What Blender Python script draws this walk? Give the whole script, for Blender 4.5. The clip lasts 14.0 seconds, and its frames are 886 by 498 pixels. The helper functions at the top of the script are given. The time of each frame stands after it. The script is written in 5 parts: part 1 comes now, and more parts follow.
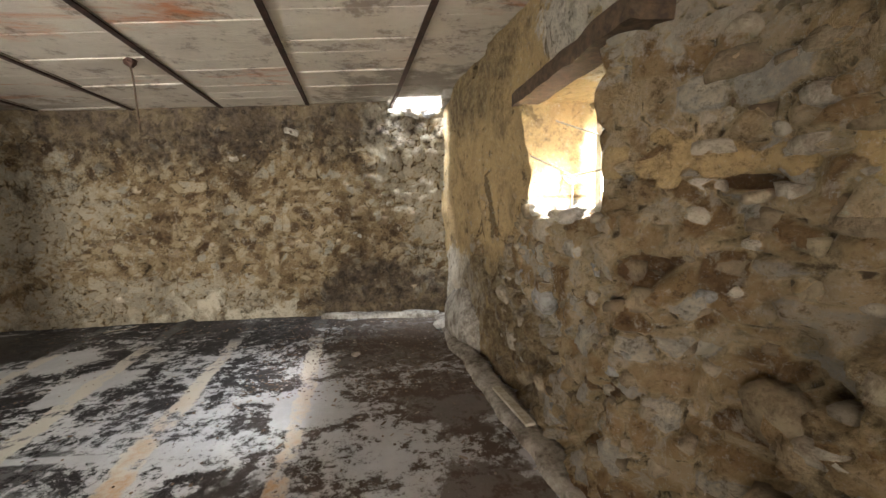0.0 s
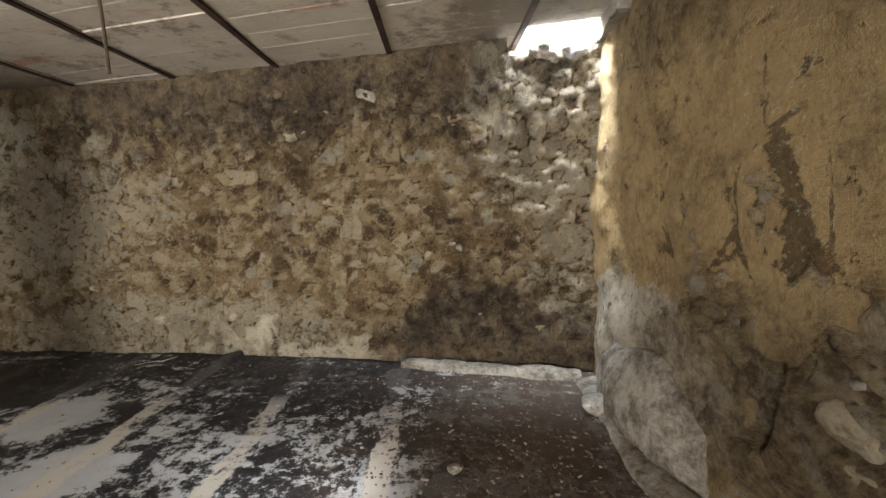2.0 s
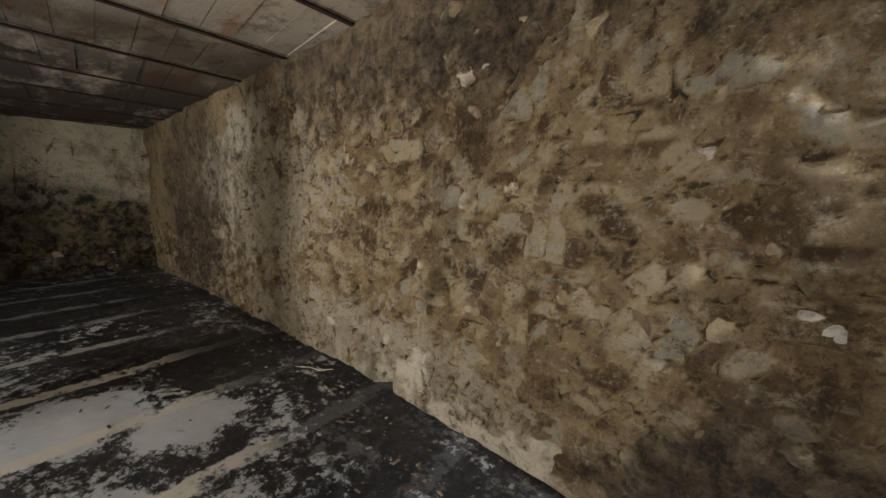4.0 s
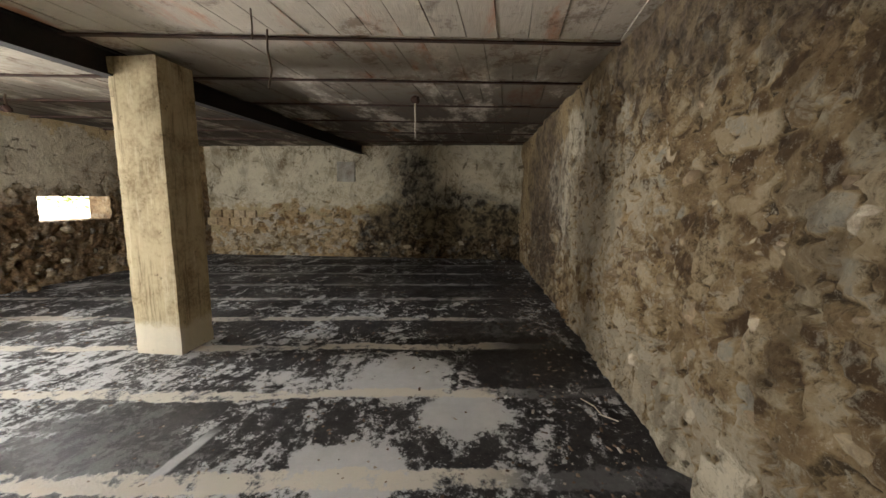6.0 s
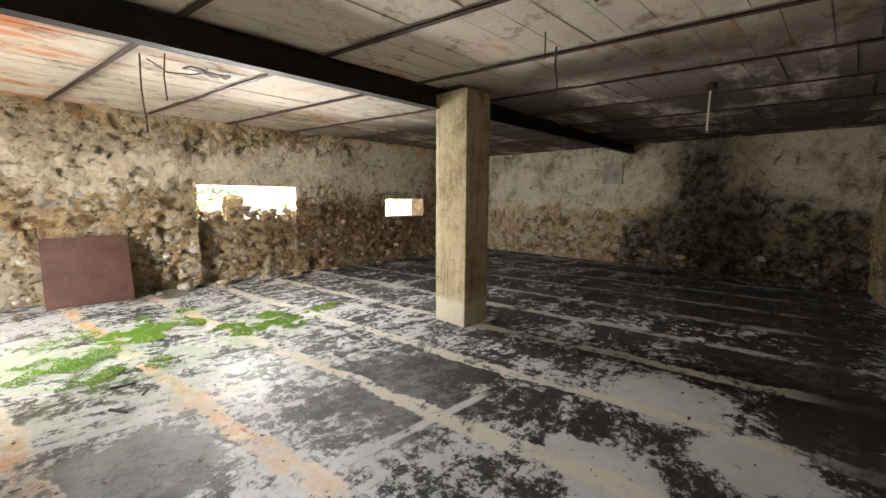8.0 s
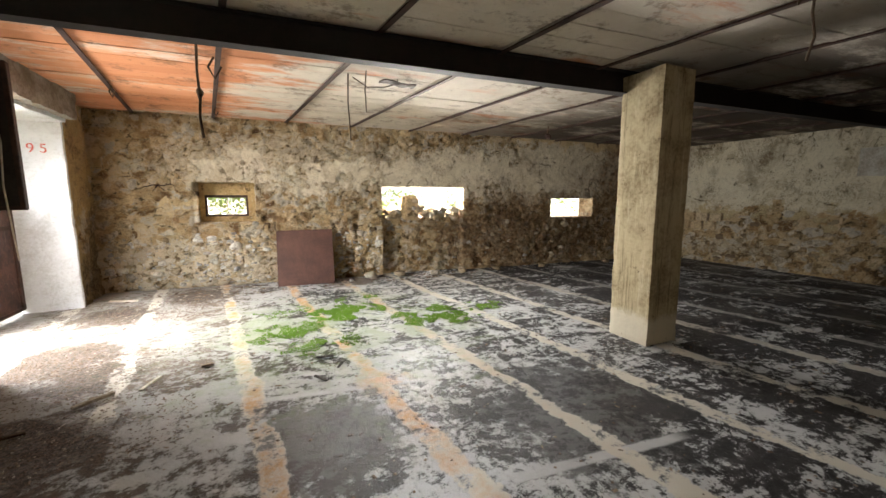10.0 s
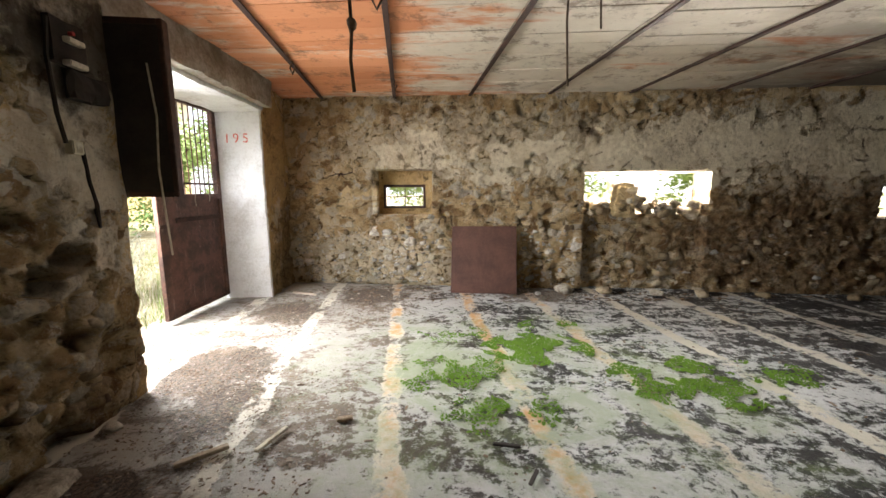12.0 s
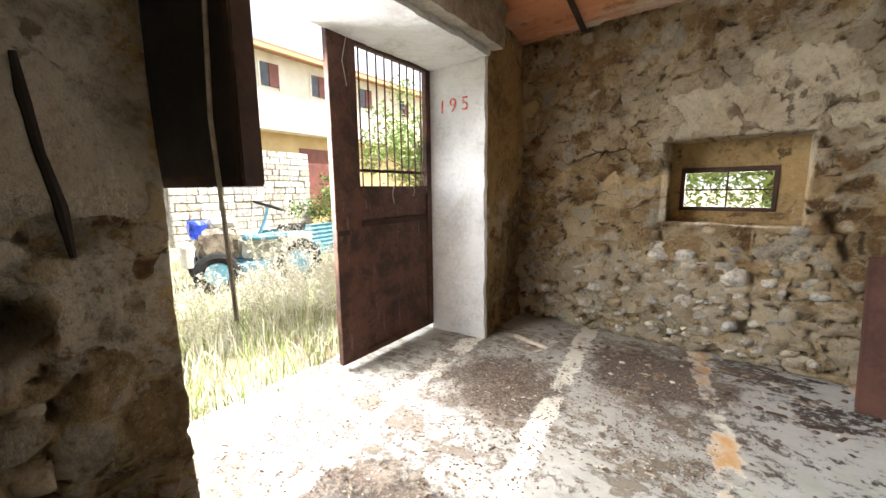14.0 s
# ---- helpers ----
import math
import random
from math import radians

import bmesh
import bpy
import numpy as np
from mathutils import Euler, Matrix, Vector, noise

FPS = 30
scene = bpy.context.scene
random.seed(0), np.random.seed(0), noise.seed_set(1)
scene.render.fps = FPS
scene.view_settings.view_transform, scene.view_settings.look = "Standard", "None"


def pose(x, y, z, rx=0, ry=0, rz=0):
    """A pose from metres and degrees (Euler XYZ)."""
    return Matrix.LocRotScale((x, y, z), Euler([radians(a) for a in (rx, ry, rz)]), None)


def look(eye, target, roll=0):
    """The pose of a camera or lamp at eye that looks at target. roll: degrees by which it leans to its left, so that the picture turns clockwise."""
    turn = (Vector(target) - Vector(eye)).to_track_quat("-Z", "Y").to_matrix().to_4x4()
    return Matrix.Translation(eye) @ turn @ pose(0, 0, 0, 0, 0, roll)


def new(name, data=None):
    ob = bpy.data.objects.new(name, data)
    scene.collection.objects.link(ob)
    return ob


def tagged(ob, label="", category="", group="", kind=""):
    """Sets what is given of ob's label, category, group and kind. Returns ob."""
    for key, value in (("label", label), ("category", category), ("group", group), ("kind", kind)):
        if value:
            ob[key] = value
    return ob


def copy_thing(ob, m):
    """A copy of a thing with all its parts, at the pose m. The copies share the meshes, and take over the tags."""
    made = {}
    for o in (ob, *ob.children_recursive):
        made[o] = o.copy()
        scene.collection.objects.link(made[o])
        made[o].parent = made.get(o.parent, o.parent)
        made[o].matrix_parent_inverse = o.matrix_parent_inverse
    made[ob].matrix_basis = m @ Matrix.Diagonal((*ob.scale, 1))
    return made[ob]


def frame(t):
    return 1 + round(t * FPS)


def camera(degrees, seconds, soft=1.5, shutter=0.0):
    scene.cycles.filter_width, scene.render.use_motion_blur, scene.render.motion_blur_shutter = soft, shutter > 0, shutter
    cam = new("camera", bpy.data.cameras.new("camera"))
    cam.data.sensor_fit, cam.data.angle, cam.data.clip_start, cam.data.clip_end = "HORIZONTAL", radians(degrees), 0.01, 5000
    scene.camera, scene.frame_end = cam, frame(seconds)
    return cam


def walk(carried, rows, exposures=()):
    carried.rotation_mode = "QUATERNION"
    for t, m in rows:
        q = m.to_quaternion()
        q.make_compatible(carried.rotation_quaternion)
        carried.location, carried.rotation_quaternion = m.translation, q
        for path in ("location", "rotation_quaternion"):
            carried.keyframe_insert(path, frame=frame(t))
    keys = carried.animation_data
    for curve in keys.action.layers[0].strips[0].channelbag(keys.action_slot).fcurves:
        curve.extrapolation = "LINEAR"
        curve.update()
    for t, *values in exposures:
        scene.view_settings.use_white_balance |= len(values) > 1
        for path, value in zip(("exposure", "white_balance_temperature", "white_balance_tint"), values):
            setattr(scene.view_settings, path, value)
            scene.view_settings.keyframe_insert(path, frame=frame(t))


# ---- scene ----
cam = camera(98.2, 14.0)
PATH = [
    (0, (-0.763, -0.597, 1.6), (-0.534, 1.372, 1.338), -1.5),
    (0.5, (-0.889, -0.167, 1.58), (-0.96, 1.816, 1.329), -1.6),
    (1, (-0.987, 0.28, 1.565), (-1.077, 2.263, 1.315), -1.6),
    (1.5, (-1.022, 0.77, 1.558), (-1.151, 2.751, 1.31), -1.6),
    (2, (-1.071, 1.272, 1.536), (-1.278, 3.246, 1.294), -1.6),
    (2.2, (-1.091, 1.477, 1.53), (-1.293, 3.453, 1.297), -1.5),
    (4.3, (-1.471, 3.241, 1.525), (-3.004, 4.494, 1.243), 0.8),
    (4.5, (-1.51, 3.322, 1.518), (-3.147, 4.436, 1.235), 0.8),
    (5, (-1.681, 3.508, 1.527), (-3.469, 4.355, 1.235), 0.8),
    (5.5, (-1.753, 3.662, 1.534), (-3.673, 4.148, 1.257), 0.6),
    (6, (-1.687, 3.755, 1.558), (-3.662, 3.595, 1.282), 0.4),
    (6.5, (-1.58, 3.783, 1.553), (-3.509, 3.329, 1.285), 0.5),
    (7, (-1.49, 3.762, 1.555), (-3.345, 3.063, 1.292), 0.5),
    (7.5, (-1.51, 3.743, 1.564), (-3.169, 2.659, 1.293), 0.3),
    (8, (-1.521, 3.714, 1.553), (-3.003, 2.397, 1.284), 0.3),
    (8.5, (-1.524, 3.697, 1.553), (-2.822, 2.199, 1.284), 0.2),
    (8.7, (-1.526, 3.691, 1.568), (-2.749, 2.131, 1.298), 0.1),
    (10.8, (-1.549, 2.971, 1.491), (-2.131, 1.075, 1.229), -0.1),
    (11, (-1.59, 2.778, 1.484), (-2.075, 0.856, 1.223), -0.1),
    (11.5, (-1.632, 2.317, 1.451), (-1.743, 0.336, 1.196), -0.2),
    (12, (-1.662, 1.824, 1.452), (-1.64, -0.154, 1.16), -0.3),
    (12.5, (-1.676, 1.302, 1.451), (-1.45, -0.66, 1.135), -0.3),
    (13, (-1.554, 0.773, 1.431), (-1.037, -1.135, 1.128), -0.4),
    (13.5, (-1.277, 0.211, 1.43), (-0.475, -1.595, 1.122), -0.4),
    (14, (-0.873, -0.328, 1.412), (0.258, -1.949, 1.108), -0.7),
]
EXPOSURES = [(0, 2.2), (1.0, 2.0), (2.2, 2.2), (4.3, 2.12), (5.5, 2.25), (6.5, 2.35), (8.0, 2.2), (8.5, 2.15), (11, 1.65), (12.5, 1.38), (14, 1.25)]
walk(cam, [(t, look(eye, target, roll)) for t, eye, target, roll in PATH], EXPOSURES)

# ---- world, sun and daylight in the openings ----
world = bpy.data.worlds.new("world")
scene.world = world
world.use_nodes = True
wn = world.node_tree.nodes
sky = wn.new("ShaderNodeTexSky")
sky.sky_type, sky.sun_disc = "NISHITA", False
sky.sun_elevation, sky.sun_rotation = radians(55), radians(225)
sky.dust_density, sky.air_density = 4.0, 1.0
wn["Background"].inputs[1].default_value = 0.15
haze = wn.new("ShaderNodeMix")
haze.data_type = "RGBA"
haze.inputs[0].default_value = 0.6
haze.inputs[7].default_value = (7.0, 7.3, 7.8, 1)
world.node_tree.links.new(sky.outputs[0], haze.inputs[6])
world.node_tree.links.new(haze.outputs[2], wn["Background"].inputs[0])

sun = new("sun", bpy.data.lights.new("sun", "SUN"))
sun.data.energy, sun.data.angle, sun.data.color = 5.0, radians(0.6), (1.0, 0.95, 0.86)
sun.matrix_world = look((-8.0, -8.0, 16), (0, 0, 0))


def opening_light(name, at, to, w, h, watts, colour=(0.9, 0.95, 1.0), spread=180):
    ob = new(name, bpy.data.lights.new(name, "AREA"))
    ob.data.shape, ob.data.size, ob.data.size_y, ob.data.energy, ob.data.color = "RECTANGLE", w, h, watts, colour
    ob.data.spread = radians(spread)
    ob.matrix_world = look(at, to)
    return ob


opening_light("door_daylight", (1.9, -1.5, 1.9), (-0.7, -1.1, 0.0), 1.3, 2.0, 165, (1.0, 0.98, 0.94), 160)
opening_light("east_window_daylight", (1.1, 1.4, 2.05), (-1.9, 3.2, 0.5), 0.8, 0.6, 5, (1.0, 0.96, 0.9), 110)
opening_light("east_window_skylight", (1.45, 1.25, 2.72), (-1.42, 2.35, 0.0), 0.6, 0.35, 62, (0.92, 0.96, 1.0), 60)
opening_light("corner_gap_daylight", (-0.43, 4.5, 3.35), (-0.43, 4.6, 0.0), 0.6, 0.25, 60, (0.82, 0.91, 1.0))
opening_light("south_window_daylight", (-1.02, -4.9, 1.45), (-1.4, 0, 0.5), 0.6, 0.35, 12, (1.0, 0.98, 0.94))
opening_light("south_gap_daylight", (-4.5, -4.5, 1.5), (-2.6, 5.0, 1.25), 1.5, 0.5, 120, (1.0, 0.97, 0.92), 115)
opening_light("west_gap_daylight", (-8.1, -4.15, 1.4), (-8.0, 3, 0.4), 0.9, 0.4, 4, (1.0, 0.98, 0.94), 130)


# ---- material tools ----
class Mat:
    def __init__(self, name, rough=0.9, metal=0.0):
        self.m = bpy.data.materials.new(name)
        self.m.use_nodes = True
        self.t = self.m.node_tree
        self.b = self.t.nodes["Principled BSDF"]
        self.b.inputs["Roughness"].default_value = rough
        self.b.inputs["Metallic"].default_value = metal
        self.b.inputs["Specular IOR Level"].default_value = 0.2 if rough >= 0.85 else 0.5
        g = self.t.nodes.new("ShaderNodeNewGeometry")
        self.pos = g.outputs["Position"]
        self.island = g.outputs["Random Per Island"]
        self.rand = self.t.nodes.new("ShaderNodeObjectInfo").outputs["Random"]
        self.obj = self.t.nodes.new("ShaderNodeTexCoord").outputs["Object"]

    def put(self, sock, v):
        if isinstance(v, bpy.types.NodeSocket):
            self.t.links.new(v, sock)
        elif isinstance(v, (tuple, list)) and len(v) == 3 and sock.type == "RGBA":
            sock.default_value = (*v, 1)
        else:
            sock.default_value = v

    def calc(self, op, a, b=0.0, c=0.0, clamp=False):
        n = self.t.nodes.new("ShaderNodeMath")
        n.operation, n.use_clamp = op, clamp
        for s, v in zip(n.inputs, (a, b, c)):
            self.put(s, v)
        return n.outputs[0]

    def axis(self, k, vec=None):
        n = self.t.nodes.new("ShaderNodeSeparateXYZ")
        self.put(n.inputs[0], vec or self.pos)
        return n.outputs[k]

    def scaled(self, vec, s):
        n = self.t.nodes.new("ShaderNodeMapping")
        self.put(n.inputs[0], vec)
        n.inputs["Scale"].default_value = s
        return n.outputs[0]

    def noise(self, scale, detail=4, rough=0.6, vec=None, warp=0.0):
        n = self.t.nodes.new("ShaderNodeTexNoise")
        self.put(n.inputs["Vector"], vec or self.pos)
        n.inputs["Scale"].default_value, n.inputs["Detail"].default_value = scale, detail
        n.inputs["Roughness"].default_value, n.inputs["Distortion"].default_value = rough, warp
        return n.outputs[0]

    def cells(self, scale, feature="F1", vec=None, out=0):
        n = self.t.nodes.new("ShaderNodeTexVoronoi")
        n.feature = feature
        self.put(n.inputs["Vector"], vec or self.pos)
        n.inputs["Scale"].default_value = scale
        return n.outputs[out]

    def step(self, v, lo, hi):
        n = self.t.nodes.new("ShaderNodeMapRange")
        n.interpolation_type = "SMOOTHSTEP"
        for s, x in zip(n.inputs, (v, lo, hi, 0.0, 1.0)):
            self.put(s, x)
        return n.outputs[0]

    def mix(self, f, a, b):
        n = self.t.nodes.new("ShaderNodeMix")
        n.data_type = "RGBA"
        self.put(n.inputs[0], f)
        self.put(n.inputs[6], a)
        self.put(n.inputs[7], b)
        return n.outputs[2]

    def ramp(self, f, *stops):
        n = self.t.nodes.new("ShaderNodeValToRGB")
        e = n.color_ramp.elements
        while len(e) < len(stops):
            e.new(0.5)
        for q, (p, c) in zip(e, stops):
            q.position, q.color = p, (*c, 1)
        self.put(n.inputs[0], f)
        return n.outputs[0]

    def near(self, x, y, z, r, soft=0.5):
        """1 inside a blob of radius r round a place, with a ragged rim."""
        n = self.t.nodes.new("ShaderNodeVectorMath")
        n.operation = "DISTANCE"
        self.put(n.inputs[0], self.pos)
        n.inputs[1].default_value = (x, y, z)
        d = self.calc("ADD", n.outputs["Value"], self.calc("MULTIPLY", self.calc("SUBTRACT", self.noise(3.4, 9, 0.75), 0.5), r * 3.2))
        return self.step(d, r * (1 + soft), r * (1 - soft))

    def colour(self, c):
        self.put(self.b.inputs["Base Color"], c)
        return self

    def bump(self, h, dist=0.02, strength=1.0):
        n = self.t.nodes.new("ShaderNodeBump")
        n.inputs["Distance"].default_value, n.inputs["Strength"].default_value = dist, strength
        self.put(n.inputs["Height"], h)
        self.put(self.b.inputs["Normal"], n.outputs[0])
        return self


def masonry_mat(name, stops, mortar, ochre, pale, dirt, damp_dark_col, grime=0.5):
    """Rubble stones in mortar under remains of lime plaster; the wall's own layers say which is where."""
    k = Mat(name, 0.95)

    def layer(n):
        q = k.t.nodes.new("ShaderNodeAttribute")
        q.attribute_name = n
        return q.outputs["Fac"]
    bare, tone, joint, plas, damp = [layer(n) for n in ("bare", "tone", "joint", "lime", "damp")]
    mid, fine, grain = k.noise(2.6, 9, 0.75, warp=0.5), k.noise(13, 8, 0.78), k.noise(48, 5, 0.75)
    patch = k.noise(5.5, 8, 0.75, warp=0.4)
    # stones and the mortar between them
    st = k.ramp(k.calc("ADD", tone, k.calc("MULTIPLY", k.calc("SUBTRACT", fine, 0.5), 0.7)), *stops)
    st = k.mix(k.calc("MULTIPLY", k.step(fine, 0.47, 0.34), 0.75), st, dirt)
    st = k.mix(k.calc("MULTIPLY", k.step(patch, 0.54, 0.62), 0.55), st, pale)
    mo = k.mix(k.step(patch, 0.36, 0.62), tuple(v * 0.5 for v in mortar), tuple(v * 1.2 for v in mortar))
    edge = k.calc("ADD", joint, k.calc("MULTIPLY", k.calc("SUBTRACT", fine, 0.5), 0.9))
    wash = k.step(k.calc("ADD", plas, k.calc("MULTIPLY", k.calc("SUBTRACT", patch, 0.5), 1.8)), 0.62, 0.78)
    st = k.mix(k.calc("MULTIPLY", wash, 0.62), st, pale)
    c = k.mix(k.step(edge, 0.12, 0.42), mo, st)
    lost = k.calc("MULTIPLY", k.step(edge, 0.2, 0.02), k.step(k.noise(2.2, 6, 0.7), 0.4, 0.52))
    c = k.mix(k.calc("MULTIPLY", lost, 0.85), c, tuple(v * 0.4 for v in dirt))
    # plaster: a pale skin over an ochre ground
    skin = k.noise(2.1, 10, 0.8, warp=0.3)
    pl = k.mix(k.step(k.calc("ADD", plas, k.calc("MULTIPLY", k.calc("SUBTRACT", skin, 0.5), 1.6)), 0.46, 0.56), ochre, pale)
    pl = k.mix(k.calc("MULTIPLY", k.step(mid, 0.52, 0.38), 0.3 + 0.5 * grime), pl, tuple(0.5 * a + 0.5 * b for a, b in zip(ochre, dirt)))
    pl = k.mix(k.calc("MULTIPLY", k.step(patch, 0.45, 0.34), 0.3 + 0.5 * grime), pl, dirt)
    split = k.cells(2.3, "DISTANCE_TO_EDGE", k.scaled(k.pos, (1, 1, 0.7)))
    crack = k.calc("MULTIPLY", k.step(k.calc("ADD", split, k.calc("MULTIPLY", k.calc("SUBTRACT", mid, 0.5), 0.3)), 0.012, 0.002), k.step(k.noise(1.1, 5, 0.7), 0.5, 0.6))
    pits = k.step(k.noise(8, 5, 0.6), 0.37, 0.32)
    pl = k.mix(k.calc("MULTIPLY", k.calc("MAXIMUM", crack, pits), 0.7), pl, tuple(v * 0.5 for v in dirt))
    on = k.step(k.calc("ADD", bare, k.calc("MULTIPLY", k.calc("SUBTRACT", fine, 0.5), 0.9)), 0.42, 0.54)
    c = k.mix(on, pl, c)
    # dust, mould and damp over both; the damp layer also carries painted darkening
    speck = k.noise(27, 7, 0.85)
    fly = k.noise(1.5, 7, 0.72)
    c = k.mix(k.calc("MULTIPLY", k.calc("MULTIPLY", k.step(speck, 0.5, 0.4), 0.5 + 0.5 * grime), k.step(fly, 0.56, 0.4)), c, dirt)
    c = k.mix(k.calc("MULTIPLY", k.calc("MULTIPLY", k.step(speck, 0.55, 0.64), 0.7), k.step(fly, 0.42, 0.6)), c, tuple(min(0.78, v * 1.2) for v in pale))
    c = k.mix(k.calc("MULTIPLY", k.calc("MULTIPLY", k.step(fly, 0.45, 0.36), k.step(patch, 0.62, 0.42)), 0.35 + 0.6 * grime), c, dirt)
    c = k.mix(k.calc("MULTIPLY", k.step(grain, 0.58, 0.7), 0.35), c, tuple(min(0.75, v * 1.25) for v in pale))
    c = k.mix(k.calc("MULTIPLY", k.step(grain, 0.43, 0.33), 0.25 + 0.35 * grime), c, tuple(v * 0.5 for v in dirt))
    stain = k.noise(0.85, 8, 0.72, k.scaled(k.pos, (1, 1, 0.55)), 0.8)
    c = k.mix(k.calc("MULTIPLY", k.step(stain, 0.49, 0.37), grime), c, dirt)
    wet = k.step(k.calc("ADD", damp, k.calc("MULTIPLY", k.calc("SUBTRACT", mid, 0.5), 1.7)), 0.3, 0.72)
    wet = k.calc("MULTIPLY", wet, k.calc("ADD", 0.55, k.calc("MULTIPLY", k.step(patch, 0.6, 0.4), 0.4)))
    c = k.mix(wet, c, k.mix(k.step(fine, 0.4, 0.62), damp_dark_col, tuple(min(0.3, v * 3.2) for v in damp_dark_col)))
    k.c = c
    h = k.calc("ADD", k.calc("MULTIPLY", fine, 1.5), k.calc("ADD", k.calc("MULTIPLY", grain, 0.45), k.calc("MULTIPLY", speck, 0.8)))
    h = k.calc("SUBTRACT", h, k.calc("MULTIPLY", k.calc("MAXIMUM", crack, pits), k.calc("SUBTRACT", 0.7, k.calc("MULTIPLY", bare, 0.7))))
    h = k.calc("MULTIPLY", h, k.calc("ADD", 0.5, k.calc("MULTIPLY", on, 0.5)))
    k.bump(h, 0.06, 1.0)
    return k.colour(c)


TAN = ((0.0, (0.16, 0.09, 0.04)), (0.2, (0.4, 0.26, 0.125)), (0.45, (0.55, 0.4, 0.22)), (0.7, (0.66, 0.52, 0.33)), (0.88, (0.5, 0.46, 0.39)), (1.0, (0.74, 0.65, 0.5)))
BROWN = ((0.0, (0.1, 0.06, 0.03)), (0.3, (0.27, 0.18, 0.092)), (0.6, (0.42, 0.31, 0.175)), (0.85, (0.57, 0.46, 0.3)), (1.0, (0.44, 0.4, 0.32)))
M_NORTH = masonry_mat("north_wall_rubble", BROWN, (0.4, 0.285, 0.15), (0.36, 0.265, 0.145), (0.6, 0.53, 0.4), (0.06, 0.038, 0.02), (0.045, 0.034, 0.025), 0.55)
M_EAST = masonry_mat("east_wall_rubble", TAN, (0.62, 0.48, 0.28), (0.6, 0.43, 0.21), (0.74, 0.67, 0.55), (0.12, 0.075, 0.038), (0.11, 0.072, 0.04), 0.25)
M_SOUTH = masonry_mat("south_wall_rubble", TAN, (0.58, 0.45, 0.27), (0.64, 0.49, 0.28), (0.7, 0.62, 0.48), (0.13, 0.08, 0.04), (0.09, 0.054, 0.028), 0.22)
M_WEST = masonry_mat("west_wall_rubble", TAN, (0.42, 0.3, 0.16), (0.5, 0.4, 0.23), (0.66, 0.6, 0.46), (0.12, 0.08, 0.04), (0.008, 0.007, 0.006), 0.45)
k = M_EAST
# soot stain round the burnt fuse board and up by the shutter
dark_mask = k.calc("MAXIMUM", k.near(0.5, -0.5, 2.25, 0.3, 0.35), k.near(0.52, -0.75, 2.35, 0.28, 0.35))
k.colour(k.mix(k.calc("MULTIPLY", dark_mask, 0.85), k.c, (0.03, 0.022, 0.016)))


def plain(name, col, dark, rough=0.85, metal=0.0, scale=3.0, bump=0.006, lo=0.35, hi=0.65, fine=30):
    k = Mat(name, rough, metal)
    f = k.calc("ADD", k.calc("MULTIPLY", k.noise(scale, 6, 0.65, k.obj), 0.65), k.calc("MULTIPLY", k.noise(fine, 5, 0.7, k.obj), 0.35))
    c = k.mix(k.step(f, lo, hi), dark, col)
    k.bump(f, bump)
    k.c, k.f = c, f
    return k.colour(c)


k = plain("column_plaster", (0.47, 0.395, 0.255), (0.2, 0.15, 0.085), 0.92, scale=2.6, bump=0.012, lo=0.32, hi=0.56)
streak = k.noise(6, 7, 0.75, k.scaled(k.obj, (2.2, 2.2, 0.16)))
c = k.mix(k.calc("MULTIPLY", k.step(streak, 0.52, 0.64), 0.6), k.c, (0.12, 0.09, 0.05))
c = k.mix(k.calc("MULTIPLY", k.step(streak, 0.46, 0.34), 0.6), c, (0.6, 0.53, 0.38))
foot = k.calc("ADD", k.axis(2, k.obj), k.calc("MULTIPLY", k.calc("SUBTRACT", k.noise(5, 7, 0.75, k.obj), 0.5), 0.25))
c = k.mix(k.calc("MULTIPLY", k.step(foot, 0.34, 0.24), 0.8), c, (0.6, 0.56, 0.46))
chip_n = k.noise(11, 7, 0.75, k.obj)
c = k.mix(k.calc("MULTIPLY", k.step(chip_n, 0.62, 0.68), 0.7), c, (0.11, 0.08, 0.05))
M_CONCRETE = k.colour(c)
M_JAMB = plain("pale_blue_plaster", (0.74, 0.76, 0.8), (0.5, 0.5, 0.51), 0.85, scale=2.5, bump=0.012, lo=0.33, hi=0.58)
M_LINTEL = plain("lintel_concrete", (0.42, 0.4, 0.36), (0.2, 0.17, 0.13), 0.92, scale=3, bump=0.012)
M_SHEET = plain("brown_primed_sheet", (0.115, 0.052, 0.04), (0.06, 0.027, 0.021), 0.6, 0.1, scale=3.5, bump=0.003)
M_RUST = plain("rusty_sheet", (0.13, 0.058, 0.04), (0.045, 0.02, 0.015), 0.6, 0.2, scale=4.5, bump=0.004, lo=0.38, hi=0.6)
k = M_RUST
streak = k.noise(7, 8, 0.8, k.scaled(k.obj, (2.4, 2.4, 0.25)))
c = k.mix(k.calc("MULTIPLY", k.step(streak, 0.57, 0.66), 0.5), k.c, (0.3, 0.22, 0.18))
c = k.mix(k.calc("MULTIPLY", k.step(k.noise(2.3, 7, 0.7, k.obj), 0.5, 0.38), 0.7), c, (0.035, 0.018, 0.013))
k.colour(k.mix(k.calc("MULTIPLY", k.step(k.noise(40, 5, 0.8, k.obj), 0.62, 0.7), 0.6), c, (0.42, 0.35, 0.3)))
M_RUSTDARK = plain("dark_rusty_steel", (0.085, 0.042, 0.03), (0.03, 0.018, 0.014), 0.75, 0.3, scale=6, bump=0.004)
M_BEAM = plain("dark_painted_steel", (0.016, 0.01, 0.009), (0.007, 0.005, 0.005), 0.8, 0.0, scale=6, bump=0.003)
